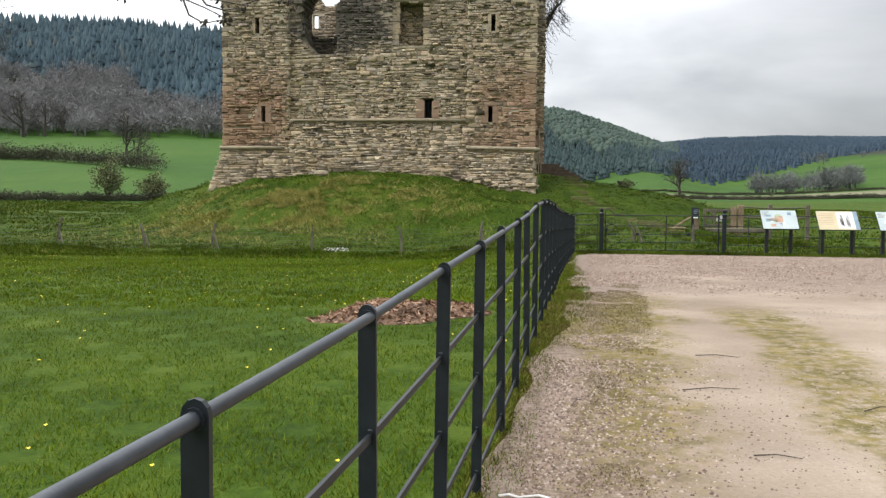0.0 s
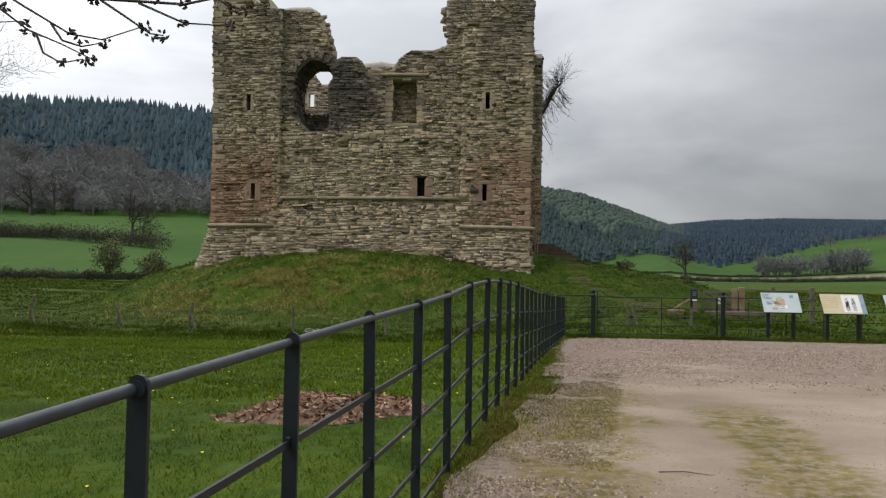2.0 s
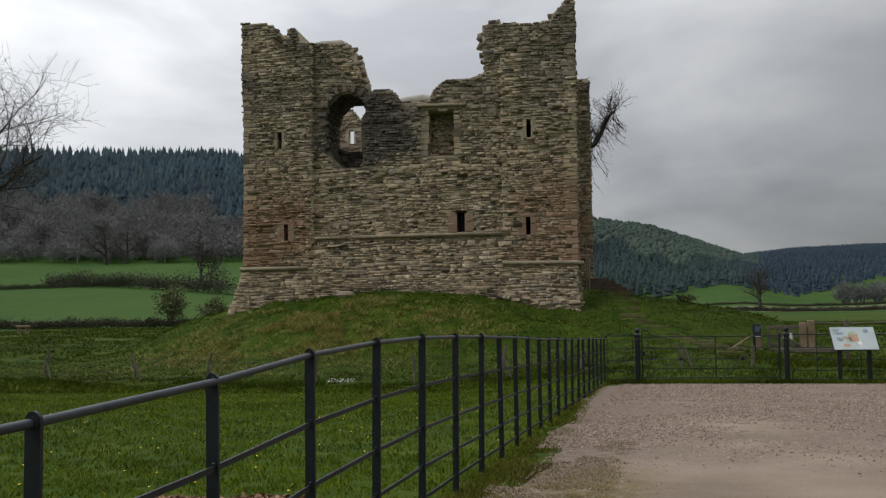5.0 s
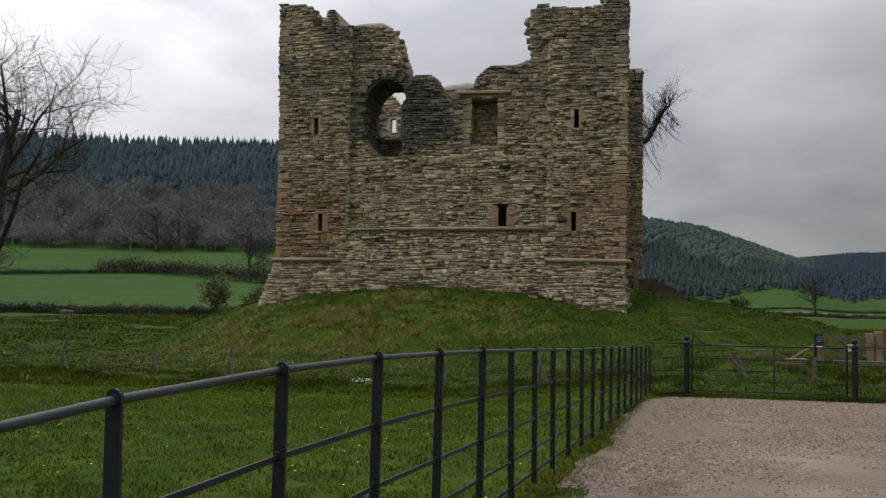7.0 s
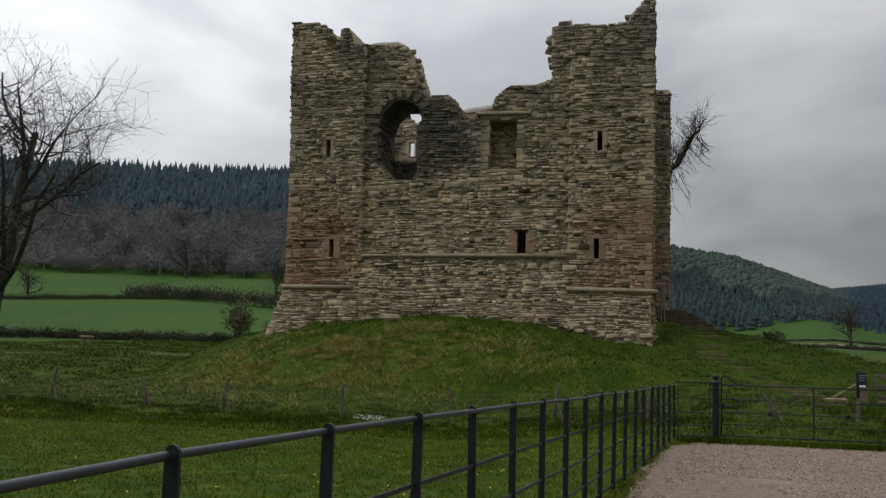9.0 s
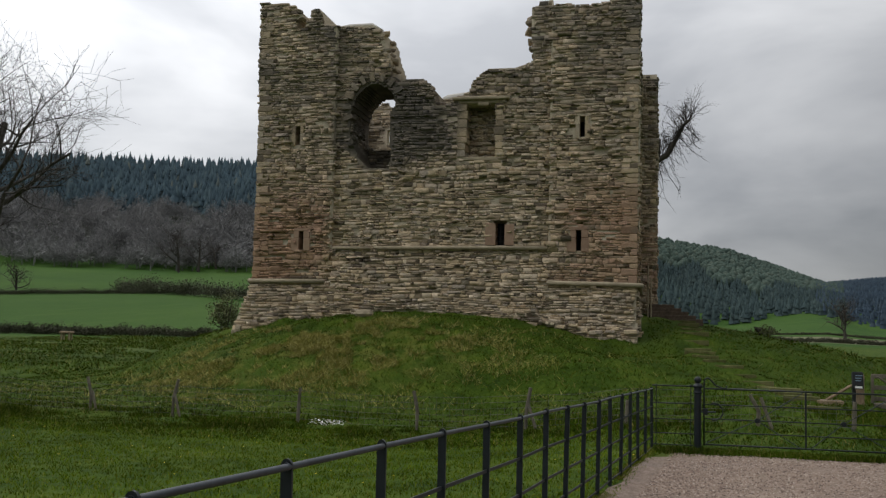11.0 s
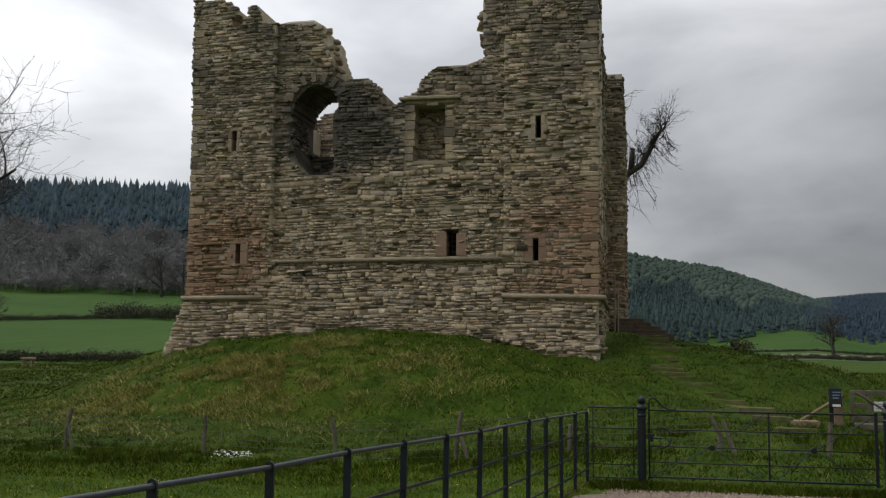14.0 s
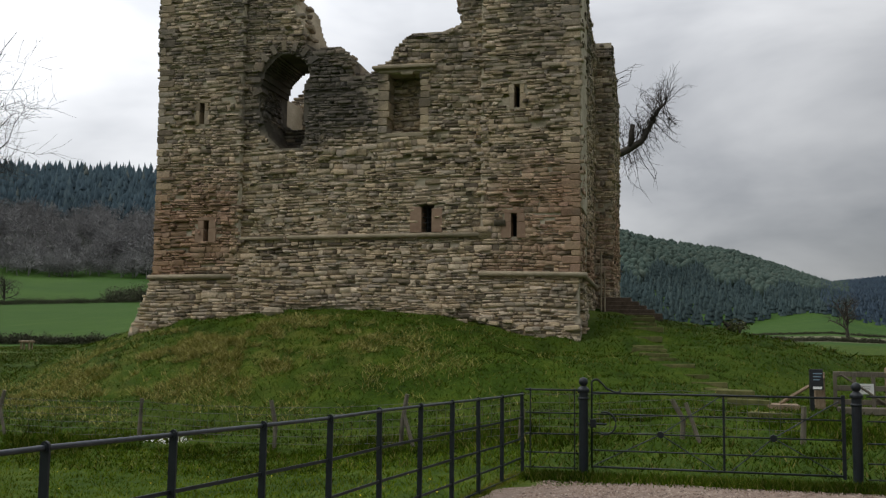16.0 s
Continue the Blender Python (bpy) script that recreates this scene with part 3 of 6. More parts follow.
def core(b, poly, lo, hi, z0, z1, holes, depth_at, thick, place, rise=0.1):
    """The wall's body as one closed skin, drawn back behind its facing stones."""
    nu, nz = int(round((hi - lo) / rise)), int(round((z1 - z0) / rise))
    solid = {}
    for k in range(nz):
        for a, c in spans(poly, z0 + (k + 0.5) * rise, lo, hi, holes, rise):
            for i in range(max(0, int(round((a - lo) / rise))), min(nu, int(round((c - lo) / rise)))):
                solid[i, k] = True
    index, verts, faces = {}, [], []

    def vid(i, k, back):
        key = (i, k, back)
        if key not in index:
            u, z = lo + i * rise, z0 + k * rise
            index[key] = len(verts)
            verts.append(place(u, thick if back else depth_at(u, z) + 0.014 + (0.06 * max(0, noise.noise(Vector((u * 0.55, z * 0.8, 3.1)))) + (0.05 if z < 4.7 else 0)), z))
        return index[key]

    for i, k in solid:
        faces.append((vid(i, k, 0), vid(i + 1, k, 0), vid(i + 1, k + 1, 0), vid(i, k + 1, 0)))
        faces.append((vid(i, k + 1, 1), vid(i + 1, k + 1, 1), vid(i + 1, k, 1), vid(i, k, 1)))
        for di, dk, p, q in ((-1, 0, (i, k + 1), (i, k)), (1, 0, (i + 1, k), (i + 1, k + 1)), (0, -1, (i, k), (i + 1, k)), (0, 1, (i + 1, k + 1), (i, k + 1))):
            if (i + di, k + dk) not in solid:
                faces.append((vid(*q, 0), vid(*p, 0), vid(*p, 1), vid(*q, 1)))
    b.add(verts, faces)


def facing(poly, lo, hi, z0, z1, holes, depth_at, rnd, coarse=1.0, pick=None):
    """Coursed rubble as single stones: each (u0, u1, z0, z1, depth, jitters)."""
    stones = []
    band = z0
    while band < z1:
        bh = rnd.uniform(0.55, 1.25)
        u_cell = lo - rnd.uniform(0, 1.0)
        while u_cell < hi:
            cw = rnd.uniform(1.1, 2.6)
            lift = rnd.uniform(-0.05, 0.05)
            courses, z = [], 0.0
            while z < bh:
                h = (rnd.uniform(0.15, 0.23) if rnd.random() < 0.1 else rnd.uniform(0.06, 0.145)) * coarse
                courses.append((z, h))
                z += h
            fit = bh / z
            for cz0, h in courses:
                z, h = band + lift + cz0 * fit, h * fit
                u = u_cell - rnd.uniform(0, 0.18)
                while u < u_cell + cw - 0.08:
                    w = rnd.choice((rnd.uniform(0.1, 0.22), rnd.uniform(0.16, 0.34), rnd.uniform(0.28, 0.52))) * coarse * (1.15 if h > 0.18 else 1.0)
                    w = min(w, u_cell + cw - u + 0.1)
                    stone_at(stones, poly, holes, depth_at, rnd, u, w, z, h)
                    u += w
            u_cell += cw
        band += bh
    return stones


def stone_at(stones, poly, holes, depth_at, rnd, u, w, z, h):
    cu, cz = u + w / 2, z + h / 2
    if not inside(poly, cu, cz) or any(inside(k, cu + s * w * 0.42, cz + q * h * 0.4) for k in holes for s in (-1, 0, 1) for q in (-1, 1)):
        return
    worn = noise.noise(Vector((cu * 0.55, cz * 0.8, 3.1)))
    d = depth_at(cu, cz) - abs(rnd.gauss(0, 0.016)) - (0.06 if rnd.random() < 0.05 else 0) - (0.10 * max(0, worn) * rnd.random())
    if rnd.random() < 0.02 + 0.1 * max(0, worn):
        return
    zz = z + 0.05 * math.sin(cu * 1.3 + z * 0.7)
    s0, s1 = u + 0.008, u + w - 0.008
    slack = rnd.uniform(0.0, 0.09)
    while s0 < cu and not inside(poly, s0 + slack, cz):
        s0 += 0.03
    while s1 > cu and not inside(poly, s1 - slack, cz):
        s1 -= 0.03
    stones.append((s0, s1, zz + 0.006, zz + h - 0.006 - rnd.uniform(0, 0.014), d))


def stone_mesh(stones, place, rnd):
    v, f = [], []
    for u0, u1, z0, z1, d in stones:
        k = len(v)
        j = lambda s: rnd.uniform(-s, s)
        c = min(u1 - u0, z1 - z0) * 0.05
        for u, z in ((u0, z0), (u1, z0), (u1, z1), (u0, z1)):
            v.append(place(u + j(0.015), d + 0.16, z + j(0.01)))
        for u, z in ((u0, z0), (u1, z0), (u1, z1), (u0, z1)):
            v.append(place(u + j(0.016), d + 0.010 + j(0.006), z + j(0.012)))
        for u, z in ((u0 + c, z0 + c), (u1 - c, z0 + c), (u1 - c, z1 - c), (u0 + c, z1 - c)):
            v.append(place(u + j(0.02), d + j(0.014), z + j(0.012)))
        for r in (0, 4):
            f += [(k + r + i, k + r + (i + 1) % 4, k + r + 4 + (i + 1) % 4, k + r + 4 + i) for i in range(4)]
        f.append((k + 8, k + 9, k + 10, k + 11))
    return np.array(v), np.array(f)


def keep():
    rnd = random.Random(11)
    castle = thing("castle_keep", "ruined square stone keep with broken battlements on a grass mound", "castle")
    front = lambda u, d, z: (u, d, z)
    east = lambda u, d, z: (1.62 - d, u, z)
    jut = lambda u, d, z: (2.3 - d, u, z)

    # bodies of the four walls
    b = Builder()
    core(b, OUTLINE, -14, 2.2, 0.6, 15.0, HOLES, face_y, FRONT + 2.4, front, 0.06)
    wall = part("front_wall", b, M_MORTAR, castle, "front wall core of buff and grey rubble")
    EAST = [(43.6, 0.5), (43.6, 14.9), (45.2, 14.2), (46.0, 13.4), (48.0, 13.2), (50.2, 12.9), (58, 12.4), (58, 0.5)]
    ARCH = [(45.6, 2.4), (47.0, 2.4), (47.0, 4.6), (46.7, 5.2), (46.3, 5.45), (45.9, 5.2), (45.6, 4.6)]
    flat = lambda u, z: 0.0 if z > 3.45 else -0.22 * (3.45 - z) * 0.4
    b = Builder()
    core(b, EAST, 45.4, 58.2, 0.6, 15.0, [ARCH], flat, 1.5, east)
    side = part("east_wall", b, M_MORTAR, castle, "side wall of buff rubble with an arched doorway")
    JUT = [(50.4, 0.5), (50.4, 12.8), (51.6, 12.7), (54, 12.2), (56.5, 11.8), (56.5, 0.5)]
    b = Builder()
    core(b, JUT, 50.4, 56.5, 0.6, 13, [], flat, 0.66, jut)
    turret = part("east_turret", b, M_MORTAR, castle, "projecting side turret of dark weathered rubble")
    WEST = [(45.4, 0.5), (45.4, 12.9), (47, 12.4), (50, 11.7), (58, 11.6), (58, 0.5)]
    b = Builder()
    core(b, WEST, 45.4, 58, 0.6, 13.5, [], lambda u, z: 0.0, 1.0, lambda u, d, z: (-12.6 + d, u, z), 0.2)
    part("west_wall", b, M_MORTAR, castle)
    BACK = [(-12.6, 0.5), (-12.6, 11.7), (-11.4, 12.6), (-10.6, 12.7), (-10.25, 12.35), (-9.95, 11.9), (-9.5, 11.85), (-9.0, 12.2), (-8.2, 12.75), (-7.5, 12.95), (-6.0, 12.95), (-5.2, 12.6), (-3, 12.2), (1.6, 12.2), (1.6, 0.5)]
    LOOP = [(-10.64, 10.65), (-10.28, 10.65), (-10.28, 11.45), (-10.64, 11.45)]
    b = Builder()
    core(b, BACK, -11.6, 0.1, 0.6, 13.0, [LOOP], lambda u, z: 54.0, 54.45, front)
    back = part("back_wall", b, M_MORTAR, castle, "rear wall of grey rubble with a square loop window")

    # facing stones
    st = facing(OUTLINE, -14, 2.0, 0.7, 15.0, HOLES, face_y, rnd)
    near = [s for s in st if s[2] < 3.3 and s[0] > -3.2][:290]
    rest = [s for s in st if s not in set(near)]
    stuff("facing_stone", *stone_mesh(rest, front, rnd), M_STONE, "coursed buff, grey and reddish rubble stones", "stone", wall)
    unit = []
    for k in range(8):
        v, f = stone_mesh([(-0.5, 0.5, -0.5, 0.5, 0.0)], front, rnd)
        v = v * np.array([1, 1, 1])
        v[:, 0] = np.clip(v[:, 0] * 1.0, -0.55, 0.55)
        unit.append(array_mesh("stone", v, f, M_STONE_ONE))
    for s in near:
        ob = new("stone", unit[rnd.randrange(8)])
        ob.location = ((s[0] + s[1]) / 2, s[4], (s[2] + s[3]) / 2)
        ob.scale = (s[1] - s[0], 1.0, s[3] - s[2])
        ob.parent = wall
    se = facing(EAST, 43.5, 58, 0.7, 15, [ARCH], flat, rnd)
    stuff("facing_stone", *stone_mesh(se, east, rnd), M_STONE, "coursed buff and grey rubble stones", "stone", side)
    sj = facing(JUT, 50.4, 56.5, 0.7, 13, [], flat, rnd)
    stuff("facing_stone", *stone_mesh(sj, jut, rnd), M_STONE, "dark weathered rubble stones", "stone", turret)
    FACE = [(-0.66, 0.5), (-0.66, 12.8), (0, 12.7), (0, 0.5)]
    sf = facing(FACE, -0.66, 0, 0.7, 13, [], lambda u, z: 50.36, rnd)
    stuff("facing_stone", *stone_mesh(sf, lambda u, d, z: (2.3 + u, d, z), rnd), M_STONE, "dark weathered rubble stones", "stone", turret)
    sb = facing(BACK, -11.6, -3, 8.5, 13.1, [LOOP], lambda u, z: 54.0, rnd, 1.2)
    stuff("facing_stone", *stone_mesh(sb, front, rnd), M_STONE, "grey rubble stones of the rear wall", "stone", back)
    # rubble inside the blocked window recess and the broken fireplace
    RB = [(-4.7, 7.9), (-3.4, 7.9), (-3.4, 10.3), (-4.7, 10.3)]
    b = Builder().box(-4.75, -3.35, FRONT + 0.72, FRONT + 1.2, 7.9, 10.25)
    blk = part("blocking", b, M_MORTAR, castle, "dark rubble blocking of the window recess")
    stuff("facing_stone", *stone_mesh(facing(RB, -4.7, -3.4, 7.95, 10.2, [], lambda u, z: FRONT + 0.62, rnd, 0.9), front, rnd), M_STONE, "small dark rubble stones", "stone", blk)
    HB = [(-9.2, 7.5), (-7.2, 7.5), (-7.2, 9.3), (-7.6, 9.1), (-7.9, 8.75), (-8.5, 8.7), (-9.2, 8.85)]
    b = Builder()
    core(b, HB, -9.2, -7.2, 7.5, 9.8, [], lambda u, z: FRONT + 1.75, FRONT + 2.35, front)
    blk = part("blocking", b, M_MORTAR, castle, "broken inner face of the upper opening")
    stuff("facing_stone", *stone_mesh(facing(HB, -9.2, -7.2, 7.5, 9.8, [], lambda u, z: FRONT + 1.75, rnd), front, rnd), M_STONE, "dark rubble stones", "stone", blk)
    # left jamb of the broken opening
    JB = [(43.7, 7.6), (45.4, 7.6), (45.4, 10.8), (43.7, 10.8)]
    stuff("facing_stone", *stone_mesh(facing(JB, 43.7, 45.4, 7.7, 10.5, [], lambda u, z: 0.0, rnd), lambda u, d, z: (-9.04 - 0.06 * math.sin(z * 2) - d, u, z), rnd), M_STONE, "dark jamb stones", "stone", wall)

    # voussoirs over the broken opening
    for k in range(9):
        a = radians(200 - k * 21)
        m = pose(-8.15 + 0.92 * math.cos(a), FRONT - 0.05, 10.08 + 0.98 * math.sin(a)) @ Matrix.Rotation(-(a - math.pi / 2), 4, "Y")
        part("voussoir", Builder().box(-0.085, 0.085, -0.02, 0.5, -0.02, 0.34, m, 0.015), M_STONE_ONE, wall)

    # string courses and plinth mouldings
    def moulding(path, r):
        part("string_course", Builder().tube(path, r, 8), M_BUFF, castle, "weathered projecting string course", True)

    moulding([(-9.6, FRONT - 0.12, 4.71), (-8.1, FRONT - 0.12, 4.72)], 0.06)
    moulding([(-7.9, FRONT - 0.14, 4.73), (-4.2, FRONT - 0.15, 4.75), (-1.52, FRONT - 0.13, 4.76)], 0.075)
    moulding([(-12.8, FRONT - 0.33, 3.43), (-9.8, FRONT - 0.33, 3.45)], 0.085)
    moulding([(-1.5, FRONT - 0.33, 3.52), (1.55, FRONT - 0.33, 3.47), (1.8, FRONT - 0.1, 3.47)], 0.085)
    moulding([(1.73, FRONT - 0.1, 3.47), (1.70, 50.3, 3.4)], 0.07)

    # dressed surrounds of the loops
    for cx, cz, w, h in SLITS:
        y = face_y(cx, cz)
        low = cz < 6
        for s, ww in ((-1, 0.30), (1, 0.26)) if low else ((-1, 0.14), (1, 0.18)):
            x0, x1 = sorted((cx + s * w / 2, cx + s * (w / 2 + ww)))
            part("jamb", Builder().box(x0, x1, y - 0.03, y + 0.5, cz - h / 2 - 0.06, cz + h * 0.1, None, 0.012), M_DRESSED if low else M_STONE_ONE, wall, "reddish dressed jamb stone" if low else "")
            x0, x1 = sorted((cx + s * w / 2, cx + s * (w / 2 + (0.5 if low else 0.3) - ww)))
            part("jamb", Builder().box(x0, x1, y - 0.025, y + 0.5, cz + h * 0.1 + 0.01, cz + h / 2, None, 0.012), M_DRESSED if low else M_STONE_ONE, wall, "reddish dressed jamb stone" if low else "")
        part("lintel", Builder().box(cx - 0.3, cx + 0.3, y - 0.028, y + 0.5, cz + h / 2, cz + h / 2 + 0.11, None, 0.012), M_DRESSED if low else M_STONE_ONE, wall, "reddish dressed lintel" if low else "")
        # black sheet added behind each loop in place of its deep shade
        part("loop_backing", Builder().box(cx - 0.3, cx + 0.3, FRONT + 1.0, FRONT + 1.06, cz - h / 2 - 0.2, cz + h / 2 + 0.2), M_BLACK, wall, "black sheet standing for the shade deep in the loop")
    # barred lower window
    y = face_y(-3.26, 5.3)
    part("jamb", Builder().box(-3.8, -3.43, y - 0.03, y + 0.5, 4.86, 5.68, None, 0.015), M_DRESSED, wall, "reddish dressed jamb stone")
    part("jamb", Builder().box(-3.09, -2.75, y - 0.03, y + 0.5, 4.86, 5.62, None, 0.015), M_DRESSED, wall, "reddish dressed jamb stone")
    # another added black sheet gives the window its dark depth
    part("loop_backing", Builder().box(-3.6, -2.9, FRONT + 1.0, FRONT + 1.06, 4.7, 5.9), M_BLACK, wall, "black sheet standing for the shade deep in the window")
    for k in range(4):
        part("window_bar", Builder().tube([(-3.46, y + 0.16, 5.02 + 0.17 * k), (-3.06, y + 0.16, 5.02 + 0.17 * k)], 0.014, 6), M_BLACK, wall)
    part("window_bar", Builder().tube([(-3.26, y + 0.18, 4.84), (-3.26, y + 0.18, 5.74)], 0.014, 6), M_BLACK, wall)
    # dressed frame of the upper window recess
    part("hood", Builder().box(-5.12, -2.98, FRONT - 0.16, FRONT + 0.6, 10.22, 10.34, None, 0.03), M_BUFF, wall, "projecting weathered hood slab")
    part("lintel", Builder().box(-4.9, -3.2, FRONT - 0.05, FRONT + 0.6, 10.1, 10.23, None, 0.02), M_BUFF, wall, "buff stone lintel")
    part("corbel", Builder().box(-4.15, -3.75, FRONT - 0.1, FRONT + 0.3, 10.0, 10.13, None, 0.03), M_BUFF, wall)
    for x0, x1 in ((-4.92, -4.6), (-3.52, -3.22)):
        z = 8.12
        while z < 10.05:
            h = min(rnd.uniform(0.18, 0.34), 10.1 - z)
            part("jamb", Builder().box(x0 + rnd.uniform(-0.05, 0.03), x1 + rnd.uniform(-0.03, 0.05), FRONT - 0.04, FRONT + 0.65, z, z + h - 0.015, None, 0.018), M_STONE_ONE, wall)
            z += h
    part("sill", Builder().box(-4.7, -3.4, FRONT - 0.02, FRONT + 0.65, 7.98, 8.12, None, 0.02), M_BUFF, wall, "worn buff stone sill")

    # corner quoins, alternately long and short
    for cx, sgn in ((-12.72, 1), (1.62, -1)):
        z, k = 3.55, 0
        while z < 13.4:
            h = rnd.uniform(0.15, 0.3)
            w = 0.5 if k % 2 else 0.26
            w += rnd.uniform(-0.08, 0.1)
            yy = face_y(cx + sgn * 0.1, z + h / 2)
            x0, x1 = sorted((cx + rnd.uniform(-0.02, 0.02), cx + sgn * w))
            part("quoin", Builder().box(x0, x1, yy - 0.035, yy + (0.9 - w), z, z + h - 0.015, None, 0.02), M_STONE_ONE, wall)
            z, k = z + h, k + 1
    # pale mortar cappings along the wall heads
    def capping(path, r):
        b = Builder()
        pts = [Vector(p) for p in path]
        b.tube(pts, r, 8)
        part("capping", b, M_CAP, castle, "rounded pale mortar capping", True)

    capping([(-10.1, FRONT + 0.5, 13.18), (-9.4, FRONT + 0.5, 13.22), (-8.5, FRONT + 0.5, 13.24), (-8.1, FRONT + 0.55, 13.08)], [0.18, 0.26, 0.25, 0.15])
    capping([(-8.4, 54.4, 12.55), (-7.6, 54.4, 12.85), (-6.6, 54.4, 12.95), (-5.6, 54.4, 12.8), (-5.0, 54.4, 12.5)], [0.24, 0.34, 0.36, 0.32, 0.2])
    capping([(-1.4, FRONT + 0.4, 13.56), (-0.2, FRONT + 0.4, 13.5), (0.75, FRONT + 0.4, 13.64)], [0.1, 0.13, 0.12])
    capping([(-3.7, FRONT + 0.4, 11.36), (-2.5, FRONT + 0.4, 11.38)], 0.1)
    # tumbled broken stones on the ragged heads
    for (ax, az_), (bx, bz) in zip(OUTLINE[5:51], OUTLINE[6:52]):
        n = max(1, int(math.hypot(bx - ax, bz - az_) / 0.2))
        for i in range(n):
            q = (i + rnd.random()) / n
            s = rnd.uniform(0.06, 0.15)
            if ax < -12.5 or (-11.5 < ax < -8.3):
                continue
            m = pose(ax + (bx - ax) * q, FRONT + rnd.uniform(0.1, 1.4), az_ + (bz - az_) * q - 0.03, rnd.uniform(-12, 12), rnd.uniform(-14, 14), rnd.uniform(-30, 30))
            part("broken_stone", Builder().box(-s * 1.7, s * 1.7, -s * 1.6, s * 1.6, -s * 0.55, s * 0.55, m, s * 0.2), M_STONE_ONE, wall)
    # stone lying proud at the foot of the wall
    for k in range(40):
        x = rnd.uniform(-2.5, 1.5)
        s = rnd.uniform(0.05, 0.13)
        y = face_y(x, 1.9) - rnd.uniform(-0.12, 0.03)
        m = pose(x, y, ground_at(x, y) + rnd.uniform(0.0, 0.35), rnd.uniform(-8, 8), rnd.uniform(-8, 8), rnd.uniform(-20, 20))
        part("footing_stone", Builder().box(-s * 1.8, s * 1.8, -s * 1.2, s * 1.2, -s * 0.6, s * 0.6, m, s * 0.2), M_STONE_ONE, wall)


keep()

# ---- estate fence along the drive ----
FENCE_TOP = 1.14


def fence_x(y):
    return float(np.interp(y, FENCE_Y, FENCE_X))


def fence_base(y):
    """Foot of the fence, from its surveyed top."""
    return float(np.interp(y, [-6, 1.42, 2.39, 3.33, 4.28, 5.27, 6.24, 7.23, 8.15, 9.1, 10.1, 11.1, 12.1, 13.1, 14.1, 15.1, 17.1, 18.08, 19.07, 20.08, 21.08, 22.08, 24.03, 26, 27.05],
                           [1.1, 1.21, 1.24, 1.28, 1.31, 1.34, 1.36, 1.39, 1.44, 1.46, 1.455, 1.43, 1.4, 1.365, 1.33, 1.29, 1.21, 1.185, 1.145, 1.105, 1.07, 1.05, 0.99, 0.925, 0.9])) - FENCE_TOP + 0.02


def post_mesh():
    b = Builder()
    w, t, h = 0.0235, 0.0065, FENCE_TOP
    outline = [(-w, -0.35), (w, -0.35), (w, h - 0.035)]
    outline += [(w * math.cos(a), h - 0.026 + w * 1.15 * math.sin(a)) for a in [radians(d) for d in range(0, 181, 30)]]
    outline += [(-w, h - 0.035)]
    n = len(outline)
    pts = [(x, -t, z) for x, z in outline] + [(x, t, z) for x, z in outline]
    b.add(pts, [tuple(range(n)), tuple(range(2 * n - 1, n - 1, -1))] + [(i + n, (i + 1) % n + n, (i + 1) % n, i) for i in range(n)])
    b.tube([(0, -0.014, h - 0.03), (0, 0.014, h - 0.03)], 0.0185, 12)
    return b.mesh("post", M_IRON)


def rail(b_name, pts, r, parent, mat, flat=False):
    b = Builder()
    if flat:
        v, f = [], []
        for p in pts:
            v += [(p[0] - 0.005, p[1], p[2] - r), (p[0] + 0.005, p[1], p[2] - r), (p[0] + 0.005, p[1], p[2] + r), (p[0] - 0.005, p[1], p[2] + r)]
        for i in range(len(pts) - 1):
            f += [(4 * i + s, 4 * i + (s + 1) % 4, 4 * i + 4 + (s + 1) % 4, 4 * i + 4 + s) for s in range(4)]
        b.add(v, f)
    else:
        b.tube(pts, r, 10)
    return part(b_name, b, mat, parent, smooth=not flat)


fence = thing("estate_fence", "dark blue-grey iron estate railing with round top rail", "fence")
RAIL_Z = [FENCE_TOP - 0.03, 0.80, 0.52, 0.27, 0.07]
pm = post_mesh()
rnd = random.Random(3)
post_ys = [-4.5, -3.5, -2.5, -1.5, -0.5, 0.45, 1.42, 2.39, 3.33, 4.28, 5.27, 6.24, 7.23, 8.15, 9.1, 10.1, 11.1, 12.1, 13.1, 14.1, 15.1,
           16.1, 17.1, 18.08, 19.07, 20.08, 21.08, 22.08, 23.05, 24.03, 25.0, 26.0, 27.05]
for y in post_ys:
    ob = new("post", pm)
    a = math.atan2(fence_x(y + 0.3) - fence_x(y - 0.3), 0.6)
    ob.matrix_world = pose(fence_x(y), y, fence_base(y), rnd.uniform(-0.6, 0.6), rnd.uniform(-0.7, 0.7), -math.degrees(a))
    ob.parent = fence
fine_y = sorted(post_ys + [p + 0.495 for p in post_ys[:-1]])
for k, h in enumerate(RAIL_Z):
    pts = [(fence_x(y), y, fence_base(y) + h) for y in fine_y]
    rail("rail", pts, 0.0135 if k == 0 else 0.011, fence, M_RAIL if k == 0 else M_IRON, k > 0)
for y in post_ys[4:16]:
    for h in RAIL_Z[1:]:
        part("bolt", Builder().box(fence_x(y) - 0.007, fence_x(y) + 0.007, y - 0.016, y + 0.016, fence_base(y) + h + 0.008, fence_base(y) + h + 0.022, None, 0.003), M_IRON, fence)


# ---- cross fence with gate ----
LINE_Y = 27.3


def line_base(x):
    return ground_at(x, LINE_Y) - 0.01


